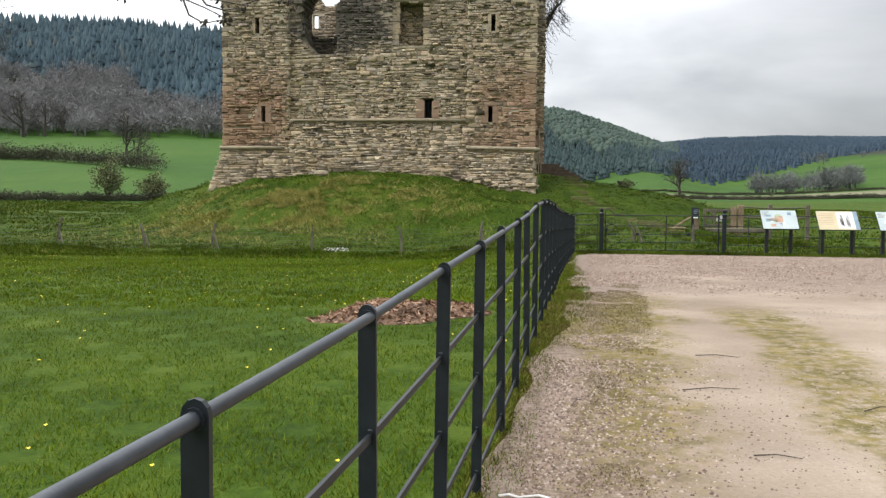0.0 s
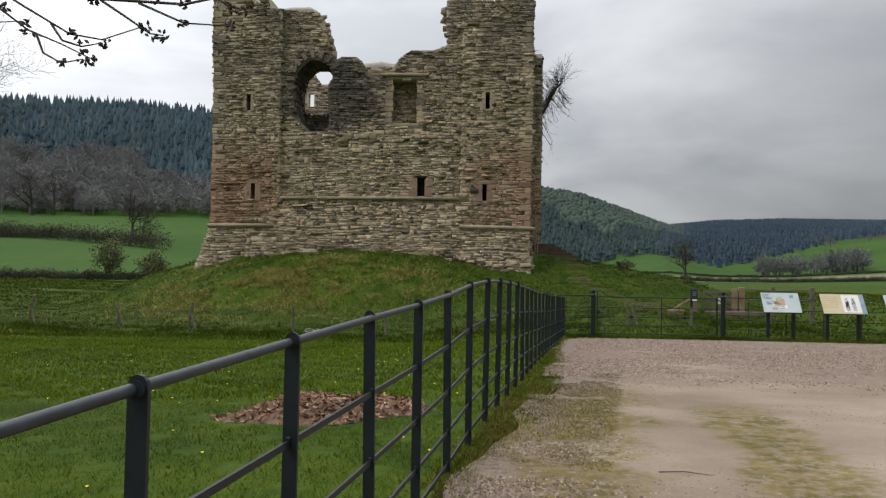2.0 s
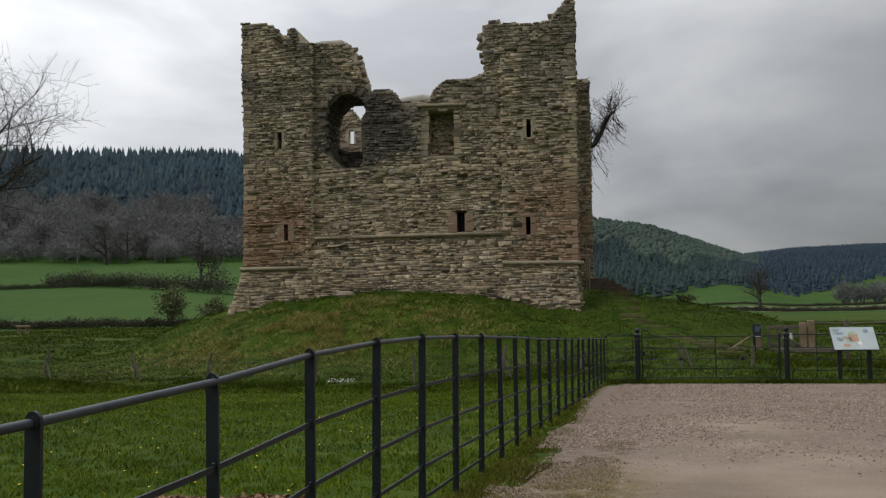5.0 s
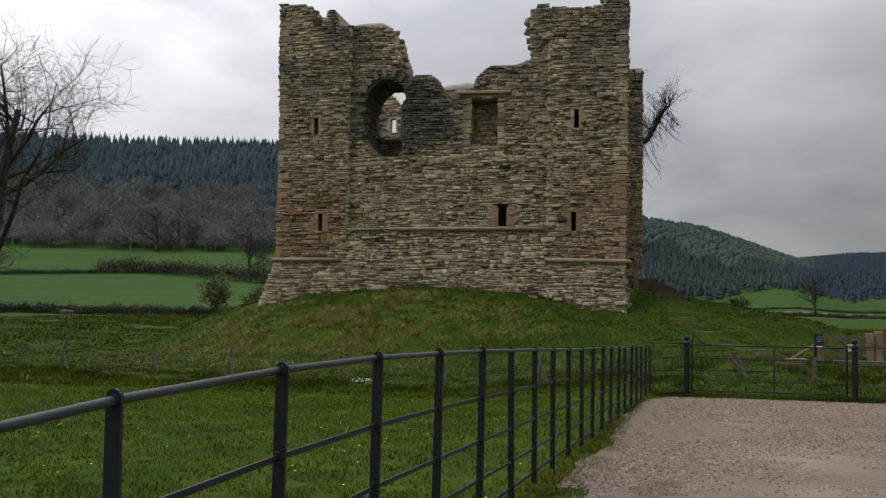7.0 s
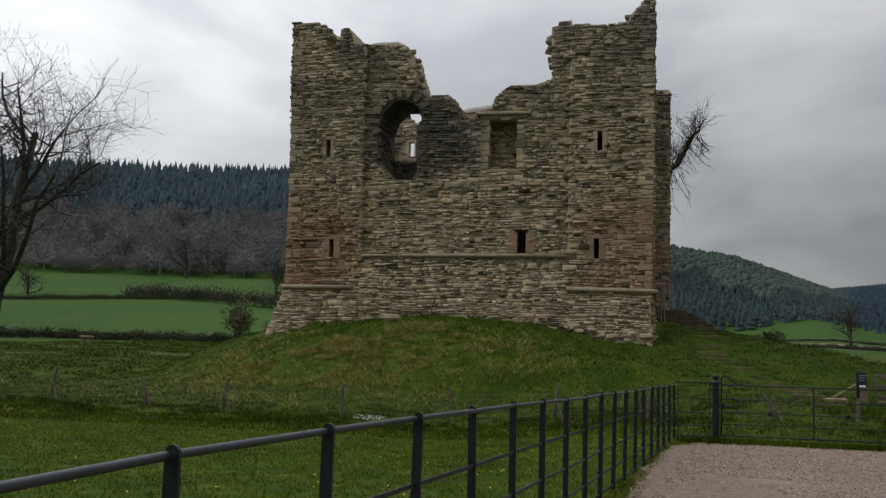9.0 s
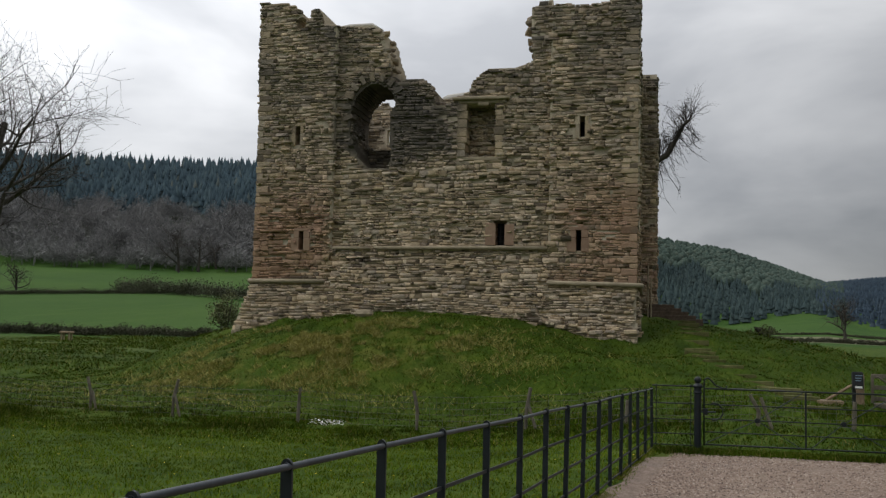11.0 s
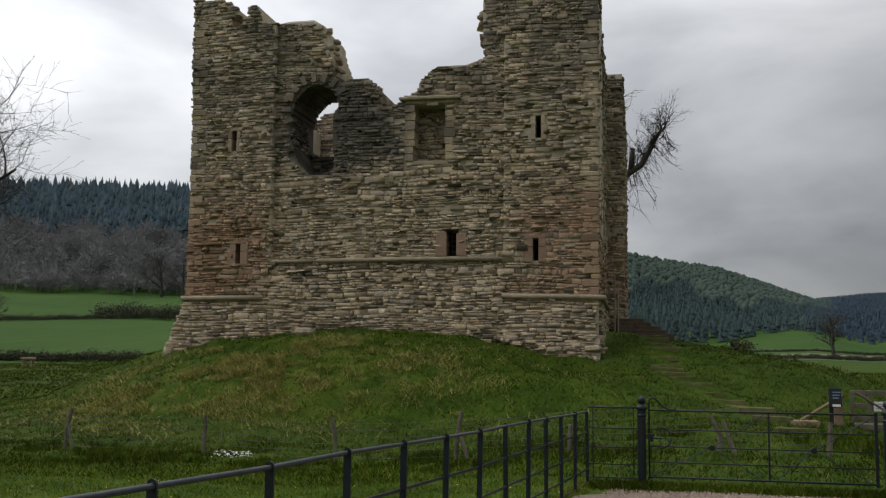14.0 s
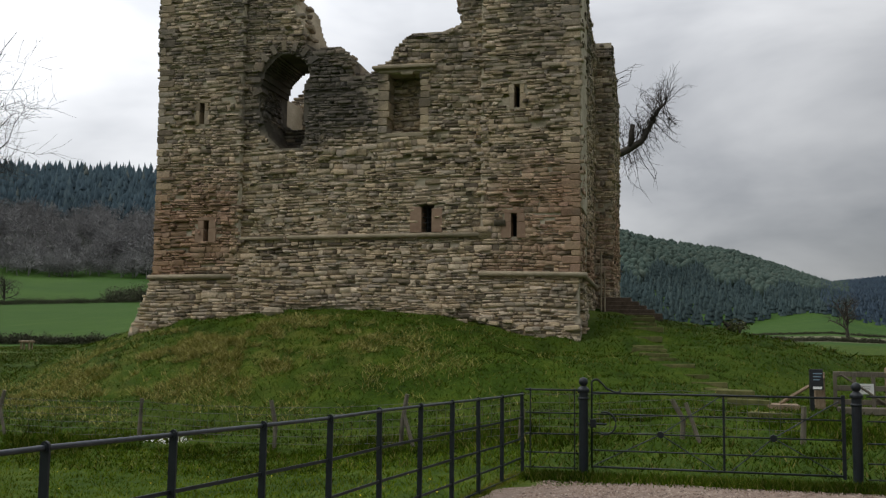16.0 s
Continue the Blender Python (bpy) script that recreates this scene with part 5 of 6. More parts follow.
def roadside_ash():
    """The tree west of the fence whose low twigs hang into view."""
    r = random.Random(31)
    th = thing("tree", "roadside ash with low twigs carrying dark flower buds", "tree")
    z = ground_at(-9.5, 4.5)
    wood = Builder().tube([(-9.5, 4.5, z - 0.3), (-9.4, 4.6, 2.2), (-9.2, 4.8, 5.0), (-9.3, 4.9, 9.0)], [0.4, 0.33, 0.28, 0.14], 9)
    wood.tube([(-9.3, 4.7, 3.4), (-7.2, 5.6, 3.9), (-5.0, 6.4, 3.75), (-3.4, 7.0, 3.5)], [0.16, 0.11, 0.07, 0.035], 7)
    wood.tube([(-9.3, 4.8, 5.0), (-10.6, 3.4, 7.5), (-11.5, 2.5, 9.5)], [0.18, 0.12, 0.06], 7)
    twig = Builder()
    shoots = [
        [(-3.5, 7.0, 3.52), (-2.7, 7.25, 3.38), (-2.1, 7.3, 3.24), (-1.5, 7.3, 3.2), (-0.95, 7.35, 3.33)],
        [(-3.2, 7.1, 3.46), (-2.75, 7.15, 3.22), (-2.45, 7.15, 3.0), (-2.25, 7.2, 2.92), (-2.06, 7.24, 2.83)],
        [(-2.9, 7.2, 3.4), (-2.5, 7.2, 3.16), (-2.15, 7.1, 2.96), (-1.9, 7.0, 2.9), (-1.65, 7.0, 2.98)],
        [(-2.05, 7.3, 3.23), (-1.85, 7.3, 3.1), (-1.7, 7.25, 3.0), (-1.6, 7.22, 2.98)],
        [(-1.8, 7.3, 3.21), (-1.5, 7.3, 3.08), (-1.2, 7.3, 3.06)],
        [(-4.4, 6.7, 3.6), (-3.6, 7.2, 3.22), (-3.1, 7.4, 3.10), (-2.7, 7.55, 3.16)],
        [(-4.0, 6.8, 3.55), (-3.3, 7.2, 3.28), (-2.9, 7.35, 3.2), (-2.72, 7.36, 3.2)],
        [(-3.2, 7.35, 3.14), (-3.05, 7.35, 3.05), (-2.95, 7.36, 3.02)],
        [(-2.4, 7.16, 2.98), (-2.36, 7.18, 2.86), (-2.25, 7.2, 2.80), (-2.12, 7.22, 2.83)],
        [(-2.3, 7.15, 3.04), (-2.2, 7.1, 2.92), (-2.05, 7.05, 2.87), (-1.9, 7.0, 2.88)],
        [(-2.3, 7.28, 3.28), (-2.2, 7.3, 3.38), (-2.0, 7.35, 3.44)], [(-1.7, 7.3, 3.2), (-1.6, 7.3, 3.3), (-1.45, 7.3, 3.34)], [(-1.3, 7.3, 3.25), (-1.2, 7.3, 3.18), (-1.12, 7.3, 3.17)],
        [(-4.6, 6.5, 3.72), (-3.7, 6.2, 3.6), (-3.0, 6.1, 3.62), (-2.4, 6.0, 3.7)], [(-5.2, 6.3, 3.78), (-4.4, 6.9, 3.5), (-3.9, 7.2, 3.45)],
    ]
    buds = Builder()
    for s in shoots:
        base = 0.017 if s is shoots[0] else 0.009
        twig.tube(s, [base * (1 - 0.6 * i / (len(s) - 1)) for i in range(len(s))], 5)
        for p in ([s[-1]] if s is not shoots[0] else s[2:]) + [s[len(s) // 2]]:
            for k in range(7):
                q = Vector(p) + Vector((r.uniform(-1, 1), r.uniform(-1, 1), r.uniform(-1, 1))) * 0.032
                d = Vector((r.uniform(-1, 1), r.uniform(-1, 1), r.uniform(-1, 1))).normalized() * 0.02
                buds.tube([q - d, q, q + d], [0.003, 0.011, 0.003], 5)
    part("trunk", wood, M_BARK, th, "grey trunk and low limb", True)
    tagged(part("twigs", twig, M_BARK, th, "thin drooping twigs", True), kind="stuff")
    tagged(part("buds", buds, M_BARK, th, "clusters of dark flower buds"), kind="stuff")


roadside_ash()


def leaf_cloud(n, centre, size, leaf, r):
    """Small leaf quads in an uneven cloud."""
    c = r.normal(0, 1, (n, 3))
    c /= np.linalg.norm(c, axis=1)[:, None]
    lump = 1 + 0.25 * np.sin(c[:, :1] * 5 + 1) + 0.2 * np.sin(c[:, 2:] * 7 + c[:, 1:2] * 4)
    c = c * (r.random((n, 1)) ** 0.45) * lump * np.array(size) + np.array(centre)
    a = r.normal(0, 1, (n, 3))
    b2 = r.normal(0, 1, (n, 3))
    a *= leaf / np.linalg.norm(a, axis=1)[:, None]
    b2 *= leaf * 0.7 / np.linalg.norm(b2, axis=1)[:, None]
    v = np.stack([c - a, c + b2, c + a, c - b2], 1).reshape(-1, 3)
    return v, np.arange(4 * n).reshape(-1, 4)


def bush(x, y, h, w, seed, mat, label, leaf=0.11, n=2600):
    th = thing("bush", label, "bush")
    r = random.Random(seed)
    z = ground_at(x, y)
    b = Builder()
    for k in range(14):
        a = r.uniform(0, 6.28)
        q = r.uniform(0.3, 0.8)
        b.tube([(x + r.uniform(-0.2, 0.2), y, z - 0.2), (x + w * 0.3 * math.cos(a) * q, y + w * 0.3 * math.sin(a) * q, z + h * 0.45), (x + w * 0.5 * math.cos(a) * q, y + w * 0.5 * math.sin(a) * q, z + h * 0.9)], [0.07, 0.045, 0.015], 4, False)
    part("stems", b, M_BARK, th)
    v, f = leaf_cloud(n, (x, y, z + h * 0.55), (w * 0.5, w * 0.5, h * 0.45), leaf, np.random.default_rng(seed))
    stuff("leaves", v, f, mat, "sparse young spring leaves", "leaves", th)


bush(-52.5, 126, 5.4, 4.8, 41, M_BUSH, "hawthorn bush coming into leaf by the hedge", 0.16, 1900)
bush(-46.0, 125, 3.6, 4.4, 42, M_BUSH, "low green thorn bush by the hedge", 0.15, 1900)
bush(6.7, 51.0, 0.5, 1.3, 43, M_BUSH, "small green bush on the far mound slope", 0.05, 420)


def hedge(name, path, h, w, seed, label, mat=M_SCRUB, gaps=0.0):
    r = np.random.default_rng(seed)
    vs, fs, k = [], [], 0
    for (ax, ay), (bx, by) in zip(path, path[1:]):
        length = math.hypot(bx - ax, by - ay)
        n = max(2, int(length / (w * 0.4)))
        for i in range(n):
            q = (i + r.random()) / n
            if r.random() < gaps:
                continue
            x, y = ax + (bx - ax) * q, ay + (by - ay) * q
            hh = h * r.uniform(0.7, 1.25)
            v, f = leaf_cloud(420, (x, y, ground_at(x, y) + hh * 0.42), (w * 0.75, w * 0.75, hh * 0.5), min(max(h * 0.05, 0.1), 0.2), r)
            vs.append(v)
            fs.append(f + k)
            k += len(v)
    return stuff(name, np.concatenate(vs), np.concatenate(fs), mat, label, "hedge")


def polar(az, r):
    return 2 + r * math.sin(radians(az)), 8 + r * math.cos(radians(az))


hedge("hedge", [polar(a, 124 + 2 * math.sin(a)) for a in range(-50, -8, 3)], 1.25, 1.3, 51, "low trimmed brown-green field hedge")
hedge("hedge", [polar(a, 268 - 4.5 * (a + 31)) for a in range(-31, -20, 2)], 4.6, 4.0, 52, "tall overgrown field hedge of thorn and scrub")
hedge("hedge", [polar(a, 258) for a in range(-48, -21, 3)], 1.5, 1.8, 53, "thin hedge between green fields")
hedge("hedge", [polar(a, 196) for a in range(4, 34, 3)], 0.9, 1.3, 54, "low dark hedge beside stubble field")
hedge("hedge", [polar(a, 275) for a in range(4, 34, 3)], 0.7, 1.4, 55, "low dark hedge beyond stubble field")


def conifer_template(r):
    v, f = [], []
    for z0, z1, rad in ((0.05, 0.55, 0.24), (0.32, 0.8, 0.17), (0.58, 1.0, 0.10)):
        k = len(v)
        for s in range(6):
            a = s * math.pi / 3 + r.uniform(-0.25, 0.25)
            q = rad * r.uniform(0.7, 1.25)
            v.append((q * math.cos(a), q * math.sin(a), z0 + r.uniform(-0.05, 0.05)))
        v.append((r.uniform(-0.02, 0.02), r.uniform(-0.02, 0.02), z1))
        f += [(k + s, k + (s + 1) % 6, k + 6) for s in range(6)]
    return np.array(v), np.array(f)


def round_template(r):
    """A broadleaf crown: an uneven dome on a short skirt."""
    v, f = [], []
    rings = ((0.05, 0.22), (0.4, 0.36), (0.75, 0.25))
    for z, rad in rings:
        for k in range(6):
            a = k * math.pi / 3 + r.uniform(-0.3, 0.3)
            q = rad * r.uniform(0.75, 1.25)
            v.append((q * math.cos(a), q * math.sin(a), z + r.uniform(-0.07, 0.07)))
    v.append((0, 0, 1))
    for a in (0, 6):
        for k in range(6):
            f += [(a + k, a + (k + 1) % 6, a + 6 + k), (a + (k + 1) % 6, a + 6 + (k + 1) % 6, a + 6 + k)]
    f += [(12 + k, 12 + (k + 1) % 6, 18) for k in range(6)]
    return np.array(v), np.array(f)


def forest(name, az0, az1, r0, r1, step, height, seed, label, keep=None, mat=M_CONIFER, shape=conifer_template):
    """A hillside of conifers planted on the slope."""
    r = np.random.default_rng(seed)
    rr = random.Random(seed)
    kinds = [shape(rr) for _ in range(6)]
    vs, fs, k = [], [], 0
    rad = r0
    while True:
        n = max(1, int(radians(az1 - az0) * rad / step))
        any_in = False
        for i in range(n):
            a = az0 + (az1 - az0) * (i + r.random()) / n
            top = float(np.interp(a, AZ, R_TOP))
            lim = min(r1, top + 8)
            d = rad + r.uniform(-0.5, 0.5) * step
            if rad > lim:
                continue
            any_in = True
            if keep is not None and not keep(a, d):
                continue
            x, y = polar(a, d)
            v, f = kinds[r.integers(6)]
            h = height * r.uniform(0.7, 1.25) * (min(1.0, max(0.9, d / 1000)) if a > 9 else 1.0)
            w = r.uniform(0.95, 1.4)
            c, s = math.cos(a * 9 + i), math.sin(a * 9 + i)
            q = v * np.array([h * w, h * w, h])
            q = np.stack([q[:, 0] * c - q[:, 1] * s + x, q[:, 0] * s + q[:, 1] * c + y, q[:, 2] + ground_at(x, y) - 0.05 * h], 1)
            vs.append(q)
            fs.append(f + k)
            k += len(q)
        rad += step
        if not any_in:
            break
    return stuff(name, np.concatenate(vs), np.concatenate(fs), mat, label, "forest")


WOOD_AZ = [-2, 4, 6.4, 8.45, 10.5, 12.3, 14.2, 16.7, 18.75, 21.35, 26]
WOOD_E = [0.2, 0.3, 0.9, 1.25, 0.9, 0.4, 0.85, 1.45, 2.05, 2.45, 2.8]


def above_fields(a, d):
    """True where the slope lies above the upper edge of the fields."""
    x, y = polar(a, d)
    return math.degrees(math.atan2(ground_at(x, y) - 1.6, d)) > float(np.interp(a, WOOD_AZ, WOOD_E))


def upper(a, d):
    """The mixed wood along the crest of the rounded hill, paler with painted haze."""
    return d > 620 + 60 * math.sin(a * 0.9) + 40 * math.sin(a * 2.7 + 1)


forest("conifer_forest", -47, -12, 452, 775, 5.4, 12.5, 61, "dark conifer forest covering the steep hillside, tinted with blue haze", lambda a, d: d > 462 + (78 + 14 * math.sin(a * 1.3)) * min(1, max(0, (-19 - a) / 5)))
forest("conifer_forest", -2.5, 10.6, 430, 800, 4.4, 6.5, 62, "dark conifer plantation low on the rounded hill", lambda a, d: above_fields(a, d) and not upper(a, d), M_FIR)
forest("mixed_forest", -2.5, 10.4, 540, 1200, 5.2, 6, 64, "mixed wood along the crest of the hill, its colour paled for haze", upper, M_HILLWOOD, round_template)
forest("conifer_forest", 9.0, 27, 440, 1680, 5.6, 6.5, 63, "distant forest on the far ridge, coloured with blue haze", above_fields, M_FARWOOD)


def bare_wood(az0, az1, r0, r1, n, seed, label, tall=1.0, mat=M_BROWNWOOD):
    """Bare brown woodland: many rounded twiggy crowns on short trunks."""
    r = np.random.default_rng(seed)
    vs, fs, k = [], [], 0
    for i in range(n):
        x, y = polar(r.uniform(az0, az1), r.uniform(r0, r1))
        h = r.uniform(9, 16) * tall
        z = ground_at(x, y)
        m = 460
        base = np.array([x, y, z + h * 0.25])
        d = r.normal(0, 1, (m, 3))
        d[:, 2] = np.abs(d[:, 2]) * 0.9 - 0.15
        d /= np.linalg.norm(d, axis=1)[:, None]
        a = base + d * np.array([h * 0.42, h * 0.42, h * 0.7]) * r.uniform(0.25, 0.8, (m, 1))
        e = a + d * h * 0.1 + r.normal(0, h * 0.065, (m, 3))
        w = r.normal(0, 1, (m, 3)) * h * 0.0065
        vs.append(np.stack([a - w, a + w, e], 1).reshape(-1, 3))
        fs.append(np.arange(3 * m).reshape(-1, 3) + k)
        k += 3 * m
        t = np.array([[x - 0.3, y, z - 0.5], [x + 0.3, y, z - 0.5], [x, y, z + h * 0.7]])
        vs.append(t)
        fs.append(np.array([[k, k + 1, k + 2]]))
        k += 3
    stuff("bare_woodland", np.concatenate(vs), np.concatenate(fs), mat, label, "woodland")


bare_wood(-47, -22, 404, 540, 560, 71, "bare grey-brown broadleaf wood below the conifers")
bare_wood(-23, -13, 405, 470, 90, 72, "bare grey-brown trees along the forest edge")
bare_wood(14.8, 20.2, 286, 318, 60, 75, "dark copse of bare scrub in the fields", 0.55, M_COPSE)
bare_wood(17, 26, 560, 620, 8, 74, "scattered bare trees in far fields", 0.6, M_COPSE)


# ---- bench-like trough in the pasture ----
tr = thing("feed_trough", "small pale wooden feed trough in the far pasture", "trough")
tx, ty = -53.0, 92.0
tz = ground_at(tx, ty)
for dx in (-0.42, 0.42):
    for dy in (-0.2, 0.2):
        part("leg", Builder().box(tx + dx - 0.06, tx + dx + 0.06, ty + dy - 0.06, ty + dy + 0.06, tz - 0.1, tz + 0.7), M_WOOD, tr)
part("tray", Builder().box(tx - 0.6, tx + 0.6, ty - 0.35, ty + 0.35, tz + 0.68, tz + 0.88, None, 0.03), M_WOOD, tr)

# ---- heap of bark chippings ----
heap = thing("chipping_heap", "low spread heap of brown bark chippings on grass", "heap")
r2 = np.random.default_rng(81)


def heap_height(x, y):
    u, v = (x + 1.0) * 0.80 + (y - 9.75) * -0.45, (x + 1.0) * 0.45 + (y - 9.75) * 0.80
    d = (u / 0.74) ** 2 + (v / 0.86) ** 2 + 0.35 * np.sin(u * 4 + 1) * np.sin(v * 5)
    return 0.12 * np.clip(1 - d, -0.3, 1) * (1 + 0.25 * np.sin(x * 7) * np.cos(y * 6))


hx, hy = np.meshgrid(np.linspace(-2.5, 0.4, 60), np.linspace(8.5, 11.5, 60))
hz = land(hx, hy) + heap_height(hx, hy)
ii = (np.arange(59)[:, None] * 60 + np.arange(59)[None]).ravel()
hb = new("body", array_mesh("body", np.stack([hx.ravel(), hy.ravel(), hz.ravel()], 1), np.stack([ii, ii + 1, ii + 61, ii + 60], 1), M_CHIP))
hb.data.materials[0] = simple("damp_bark_mulch", (0.07, 0.042, 0.028), (0.18, 0.11, 0.07), 30, 0.95, bump=0.6, dist=0.02)
hb.parent = heap
n = 9000
cx, cy = r2.uniform(-2.6, 0.5, n), r2.uniform(8.4, 11.6, n)
ok = heap_height(cx, cy) > -0.012 * r2.random(n)
cx, cy = cx[ok], cy[ok]
c = np.stack([cx, cy, land(cx, cy) + np.maximum(heap_height(cx, cy), 0) + 0.012], 1)
a = r2.normal(0, 1, c.shape) * np.array([1, 1, 0.45])
a *= (r2.uniform(0.012, 0.04, len(c)) / np.linalg.norm(a, axis=1))[:, None]
w = r2.normal(0, 1, c.shape) * np.array([1, 1, 0.6])
w *= (r2.uniform(0.006, 0.016, len(c)) / np.linalg.norm(w, axis=1))[:, None]
stuff("chippings", np.stack([c - a - w, c + a - w, c + a + w, c - a + w], 1).reshape(-1, 3), np.arange(4 * len(c)).reshape(-1, 4), M_CHIP, "loose brown bark chips", "chippings", heap)


# ---- loose chippings on the drive ----
def pebbles(name, x, y, size, label, seed):
    r = np.random.default_rng(seed)
    n = len(x)
    base = np.array([[1, 0, 0], [0, 1, 0], [-1, 0, 0], [0, -1, 0], [0, 0, 0.8]])
    tri = np.array([[0, 1, 4], [1, 2, 4], [2, 3, 4], [3, 0, 4]])
    a = r.uniform(0, 6.28, n)
    s = size * r.uniform(0.5, 1.3, n)
    v = base[None] * (1 + r.uniform(-0.35, 0.35, (n, 5, 3)))
    vx = (v[..., 0] * np.cos(a)[:, None] - v[..., 1] * np.sin(a)[:, None]) * s[:, None] + x[:, None]
    vy = (v[..., 0] * np.sin(a)[:, None] + v[..., 1] * np.cos(a)[:, None]) * s[:, None] + y[:, None]
    vz = v[..., 2] * s[:, None] + (land(x, y) + 0.013)[:, None]
    f = (tri[None] + 5 * np.arange(n)[:, None, None]).reshape(-1, 3)
    return stuff(name, np.stack([vx, vy, vz], -1).reshape(-1, 3), f, M_PEBBLE, label, "gravel")


n = 26000
py = rng.uniform(1.5, 16, n) ** 1.0
px = np.interp(py, FENCE_Y, FENCE_X) + 0.08 + np.abs(rng.normal(0, 0.5, n))
ok = ~((py > 7.2) & (py < 14) & (soft_noise(px * 1.9, py * 1.7) > -0.6)) & (px > np.interp(py, FENCE_Y, FENCE_X) + 0.2)
pebbles("loose_gravel", px[ok], py[ok], 0.011, "loose pinkish stone chippings beside the fence", 91)
n = 36000
py = rng.uniform(3, 26.3, n)
px = np.interp(py, FENCE_Y, FENCE_X) + 0.4 + (13 - np.interp(py, FENCE_Y, FENCE_X)) * rng.random(n) ** 1.6
clump = soft_noise(px * 1.1, py * 0.9) + 0.5 * soft_noise(px * 4, py * 4) > -0.1
pebbles("scattered_gravel", px[clump], py[clump], 0.0085, "scattered stones on the worn drive", 92)
n = 60000
py = rng.uniform(12, 26.4, n)
px = np.interp(py, FENCE_Y, FENCE_X) + 0.45 + 11 * rng.random(n) ** 1.3
clump = (soft_noise(px * 0.8, py * 0.7) + 0.6 * soft_noise(px * 3, py * 2.6) > -0.5) & (rng.random(n) < smooth01(py + 0.8 * soft_noise(px, py), 11.5, 18))
pebbles("coarse_gravel", px[clump], py[clump], 0.016, "coarse pinkish chippings toward the gate", 93)

for x, y, l, a in ((1.42, 6.3, 0.2, 80), (1.7, 7.4, 0.16, 100), (2.35, 5.9, 0.14, 60), (0.5, 5.9, 0.1, 20), (1.45, 4.9, 0.12, 100)):
    z = ground_at(x, y) + 0.022
    dx, dy = l * math.sin(radians(a)), l * math.cos(radians(a))
    st = thing("stick", "thin fallen twig lying on the gravel", "twig", "twigs on the drive")
    part("twig", Builder().tube([(x - dx, y - dy, z), (x, y + 0.02, z + 0.008), (x + dx, y + dy, z)], [0.004, 0.0035, 0.002], 5), M_BARK, st)
st = thing("string", "scrap of white string on the gravel", "string")
part("strand", Builder().tube([(0.02 + 0.045 * k, 4.22 + 0.02 * math.sin(k * 2.1), ground_at(0.1, 4.2) + 0.028) for k in range(6)], 0.006, 5), M_WHITE, st)


# ---- grass ----
def blades(x, y, h, w, mat, name, label, seed, lean=0.5, parent=None):
    r = np.random.default_rng(seed)
    n = len(x)
    z = land(x, y) - 0.008
    a = r.uniform(0, 6.28, n)
    hh = h * r.uniform(0.55, 1.3, n)
    ww = w * r.uniform(0.6, 1.3, n)
    bx, by = np.cos(a) * ww, np.sin(a) * ww
    tx_, ty_ = r.normal(0, lean, n) * hh, r.normal(0, lean, n) * hh
    p = np.stack([np.stack([x - bx, y - by, z], 1), np.stack([x + bx, y + by, z], 1), np.stack([x + tx_, y + ty_, z + hh], 1)], 1)
    return stuff(name, p.reshape(-1, 3), np.arange(3 * n).reshape(-1, 3), mat, label, "grass", parent)


def clumpy(x, y, k, cut):
    return soft_noise(x * k, y * k) + 0.7 * soft_noise(y * k * 2.3 + 4, x * k * 2.1) > cut


n = 260000
gy = 0.6 + 13 * rng.random(n) ** 1.3
gx = np.interp(gy, FENCE_Y, FENCE_X) + 0.2 - (2.2 + gy * 1.0) * rng.random(n) ** 1.15
ok = heap_height(gx, gy) < -0.03
blades(gx[ok], gy[ok], 0.036, 0.0032, M_BLADE, "short_grass", "short green pasture grass", 101)
n = 160000
gy = 11 + 20 * rng.random(n)
gx = np.interp(gy, FENCE_Y, FENCE_X) + 0.2 - 17 * rng.random(n)
ok = heap_height(gx, gy) < -0.03
blades(gx[ok], gy[ok], 0.05, 0.008, M_BLADE, "pasture_grass", "green pasture grass running to the mound", 102)
n = 150000
gx, gy = rng.uniform(-22, 13, n), rng.uniform(27.6, 47, n)
ok = (gy < 43.2) | (gx > 2) | (gx < -13.6)
on_steps = (np.abs(gx - np.interp(-gy, [-p[1] for p in STEPS], [p[0] for p in STEPS])) < 0.55) & (gy > 32.4) & (gy < 47.4)
ok &= ~(on_steps & (rng.random(n) < 0.6))
gx, gy = gx[ok], gy[ok]
blades(gx, gy, 0.085, 0.011, M_ROUGH, "mound_grass", "rough green grass covering the castle mound", 103, 0.8)
n = 60000
gx, gy = rng.normal(-8.3, 3.6, n), rng.normal(38.7, 1.7, n)
ok = clumpy(gx, gy, 1.3, 0.0) & (gy < 42.3) & (rng.random(n) < 0.75) & (gy > 34)
blades(gx[ok], gy[ok], 0.15, 0.012, M_DRY, "dry_tussocks", "dry straw-coloured tussocks on the mound face", 104, 1.0)
n = 60000
gx, gy = rng.uniform(-20, 12, n), 31.6 + rng.normal(0, 1.1, n)
ok = clumpy(gx, gy, 0.9, 0.1)
blades(gx[ok], gy[ok], 0.14, 0.011, M_ROUGH, "ditch_grass", "long uncut grass along the wire fence", 105, 0.6)
n = 110000
gx, gy = rng.uniform(-62, -14, n), rng.uniform(24, 116, n)
ok = clumpy(gx, gy, 0.35, -0.6) & ((gx < -22) | (gy > 47) | (gy < 31))
blades(gx[ok], gy[ok], 0.16, 0.028, M_ROUGH, "far_pasture_grass", "rough pasture grass beyond the mound", 113, 0.9)
n = 60000
gx, gy = rng.uniform(6, 42, n), rng.uniform(36, 118, n)
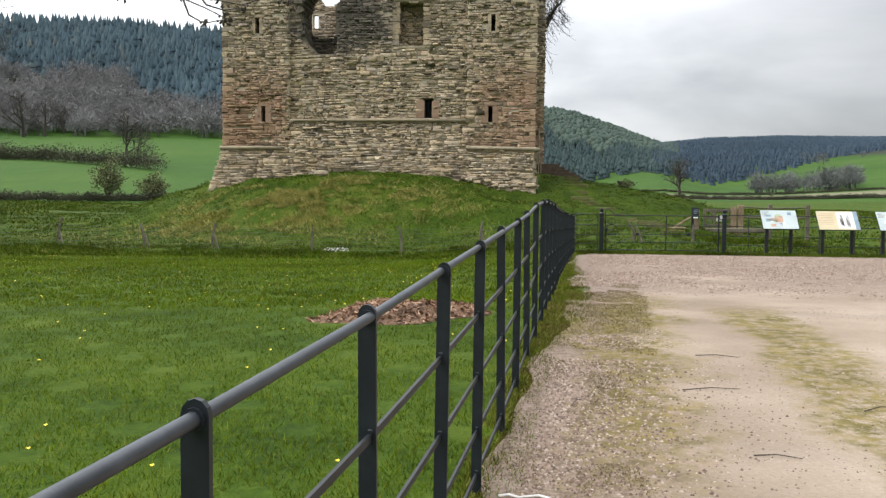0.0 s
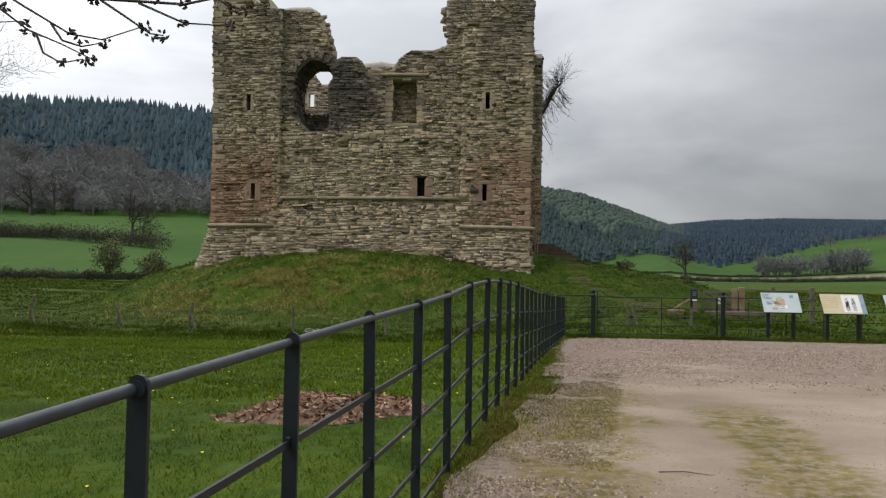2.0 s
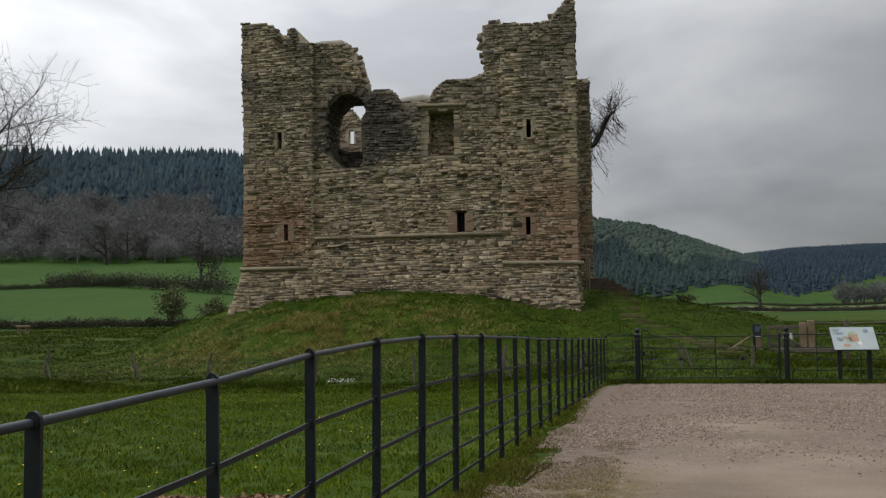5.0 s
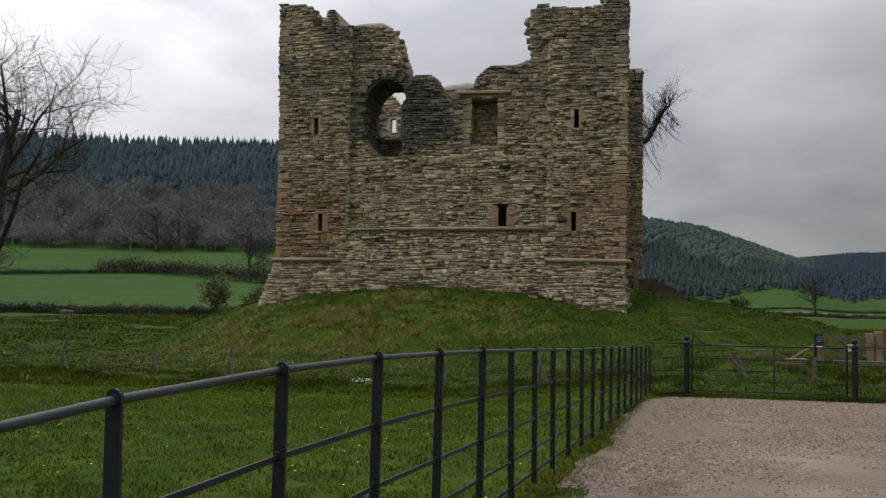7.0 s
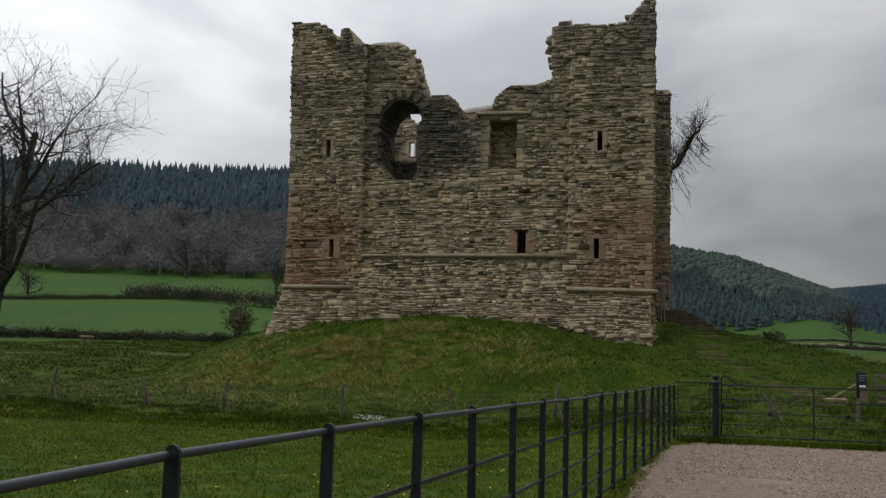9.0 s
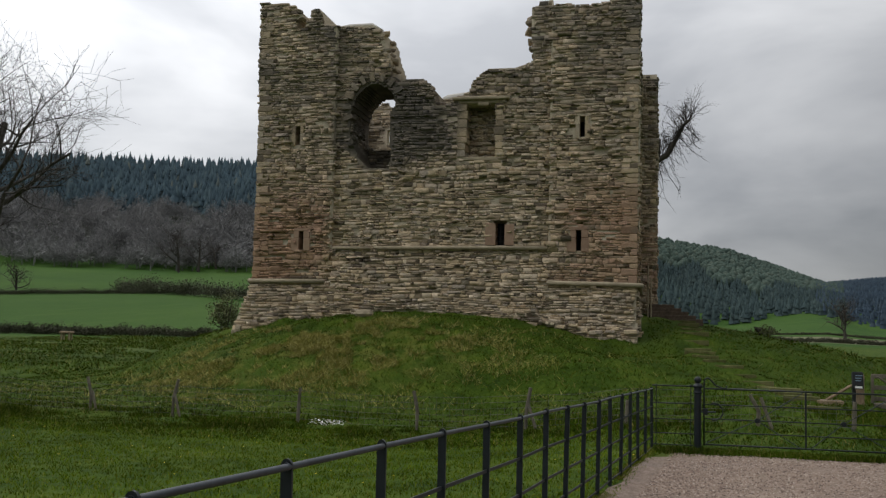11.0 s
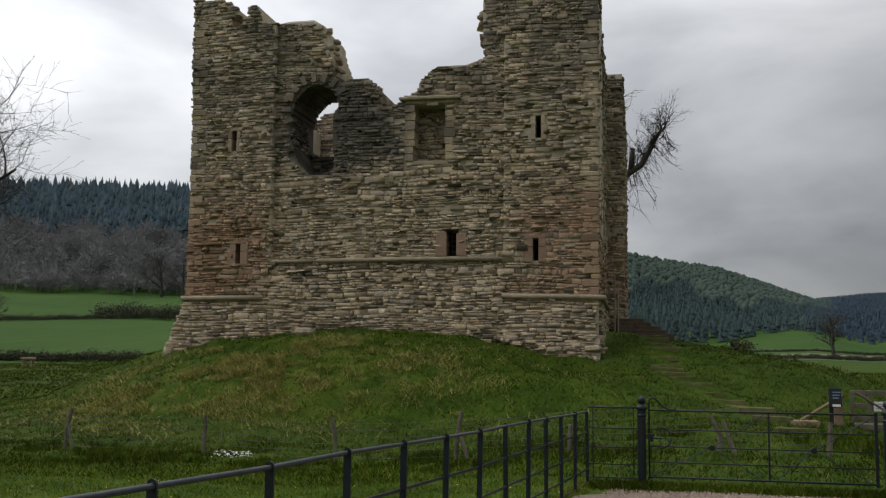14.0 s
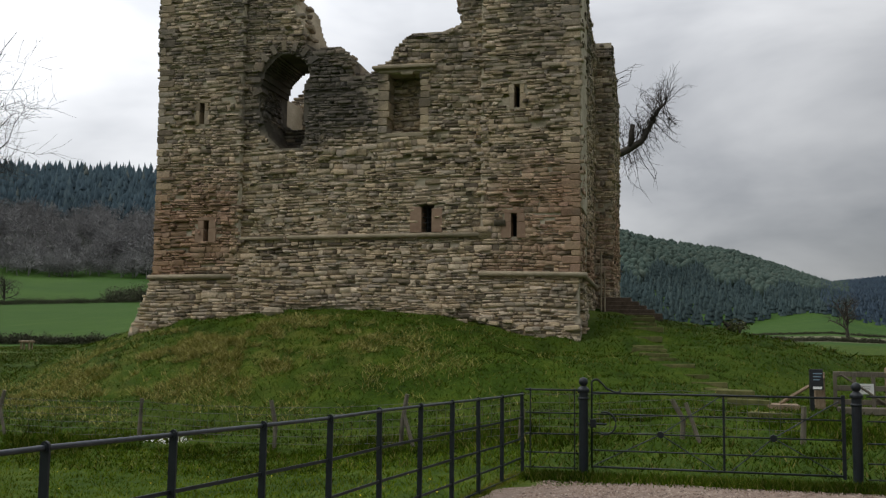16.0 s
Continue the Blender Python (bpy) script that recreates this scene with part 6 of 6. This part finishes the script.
ok = clumpy(gx, gy, 0.35, -0.6) & ((gx > 13) | (gy > 47))
blades(gx[ok], gy[ok], 0.16, 0.028, M_ROUGH, "far_pasture_grass", "rough pasture grass east of the mound", 114, 0.9)
# verge under the fence and tufts on the drive
n = 42000
gy = rng.uniform(1, 27, n)
gx = np.interp(gy, FENCE_Y, FENCE_X) + rng.normal(-0.02, 0.05, n) + 0.45 * smooth01(gy, 6.5, 10) * smooth01(gy, 25, 16) * rng.random(n) ** 1.4
ok = clumpy(gx, gy, 1.9, -0.5)
blades(gx[ok], gy[ok], 0.042, 0.005, M_VERGE, "verge_grass", "short uneven yellow-green verge along the fence foot", 106, 0.6)
n = 26000
gx, gy = rng.uniform(2.2, 15, n), 26.75 + rng.normal(0, 0.22, n)
blades(gx, gy, 0.09, 0.009, M_ROUGH, "gate_grass", "grass growing along the railing foot", 107, 0.5)
n = 60000
gy = rng.uniform(2.5, 11, n)
gx = gy * 0.09 + 1.78 + rng.normal(0, 0.17, n)
ok = clumpy(gx, gy, 2.1, -0.6)
blades(gx[ok], gy[ok], 0.02, 0.008, M_MOSS, "crown_moss", "thin dry grass on the crown of the drive", 108, 0.8)
n = 130000
gy = rng.uniform(3.5, 15, n)
foot, rim = np.interp(gy, FENCE_Y, FENCE_X), gy * 0.137 + 0.12
gx = foot + (rim + 0.1 - foot) * rng.random(n)
strip = np.abs(gx - rim + 0.18) < 0.2 + 0.08 * soft_noise(gx * 3, gy * 1.5)
foot_moss = gx - foot < 0.26 + 0.12 * soft_noise(gy * 2.1, gx)
broad = (gy > 8.0 + 0.5 * soft_noise(gx * 3, gy)) & (gy < 12.8 + 0.8 * soft_noise(gx * 2, gy))
ok = (strip & clumpy(gx, gy, 2.6, 0.1)) | (foot_moss & clumpy(gx, gy, 2.2, -0.4)) | (broad & clumpy(gx, gy, 1.7, -0.5))
blades(gx[ok], gy[ok], 0.028, 0.007, M_MOSS, "drive_tufts", "sparse tufts between chippings and wheel track", 109, 0.7)


def flowers(n, x0, x1, y0, y1, size, h, mat, name, label, seed):
    r = np.random.default_rng(seed)
    x, y = r.uniform(x0, x1, n), r.uniform(y0, y1, n)
    ok = x < np.interp(y, FENCE_Y, FENCE_X) - 0.1
    x, y = x[ok], y[ok]
    z = land(x, y) + h * r.uniform(0.6, 1.2, len(x))
    a = np.arange(6) * math.pi / 3
    v = np.stack([x[:, None] + np.cos(a) * size, y[:, None] + np.sin(a) * size, np.broadcast_to(z[:, None], (len(x), 6)) + 0.3 * size * np.sin(a * 2)], -1).reshape(-1, 3)
    stuff(name, v, np.arange(6 * len(x)).reshape(-1, 6), mat, label, "flowers")


flowers(300, -14, 2, 2.5, 28, 0.014, 0.05, M_YELLOW, "dandelions", "yellow dandelions dotted in the pasture", 111)
flowers(130, -5.75, -4.95, 31.05, 31.5, 0.015, 0.2, M_FLOWER, "white_flowers", "patch of white flowers by the wire fence", 112)

# a flat stone near the top of the mound
ms = thing("boulder", "flat grey stone half sunk in the mound grass", "stone")
zz = ground_at(-7.95, 42.5)
part("body", Builder().lathe([(0.30, -0.1), (0.36, 0.02), (0.30, 0.12), (0.16, 0.17), (0.02, 0.18)], (-7.95, 42.5, zz), 9), M_BUFF, ms)
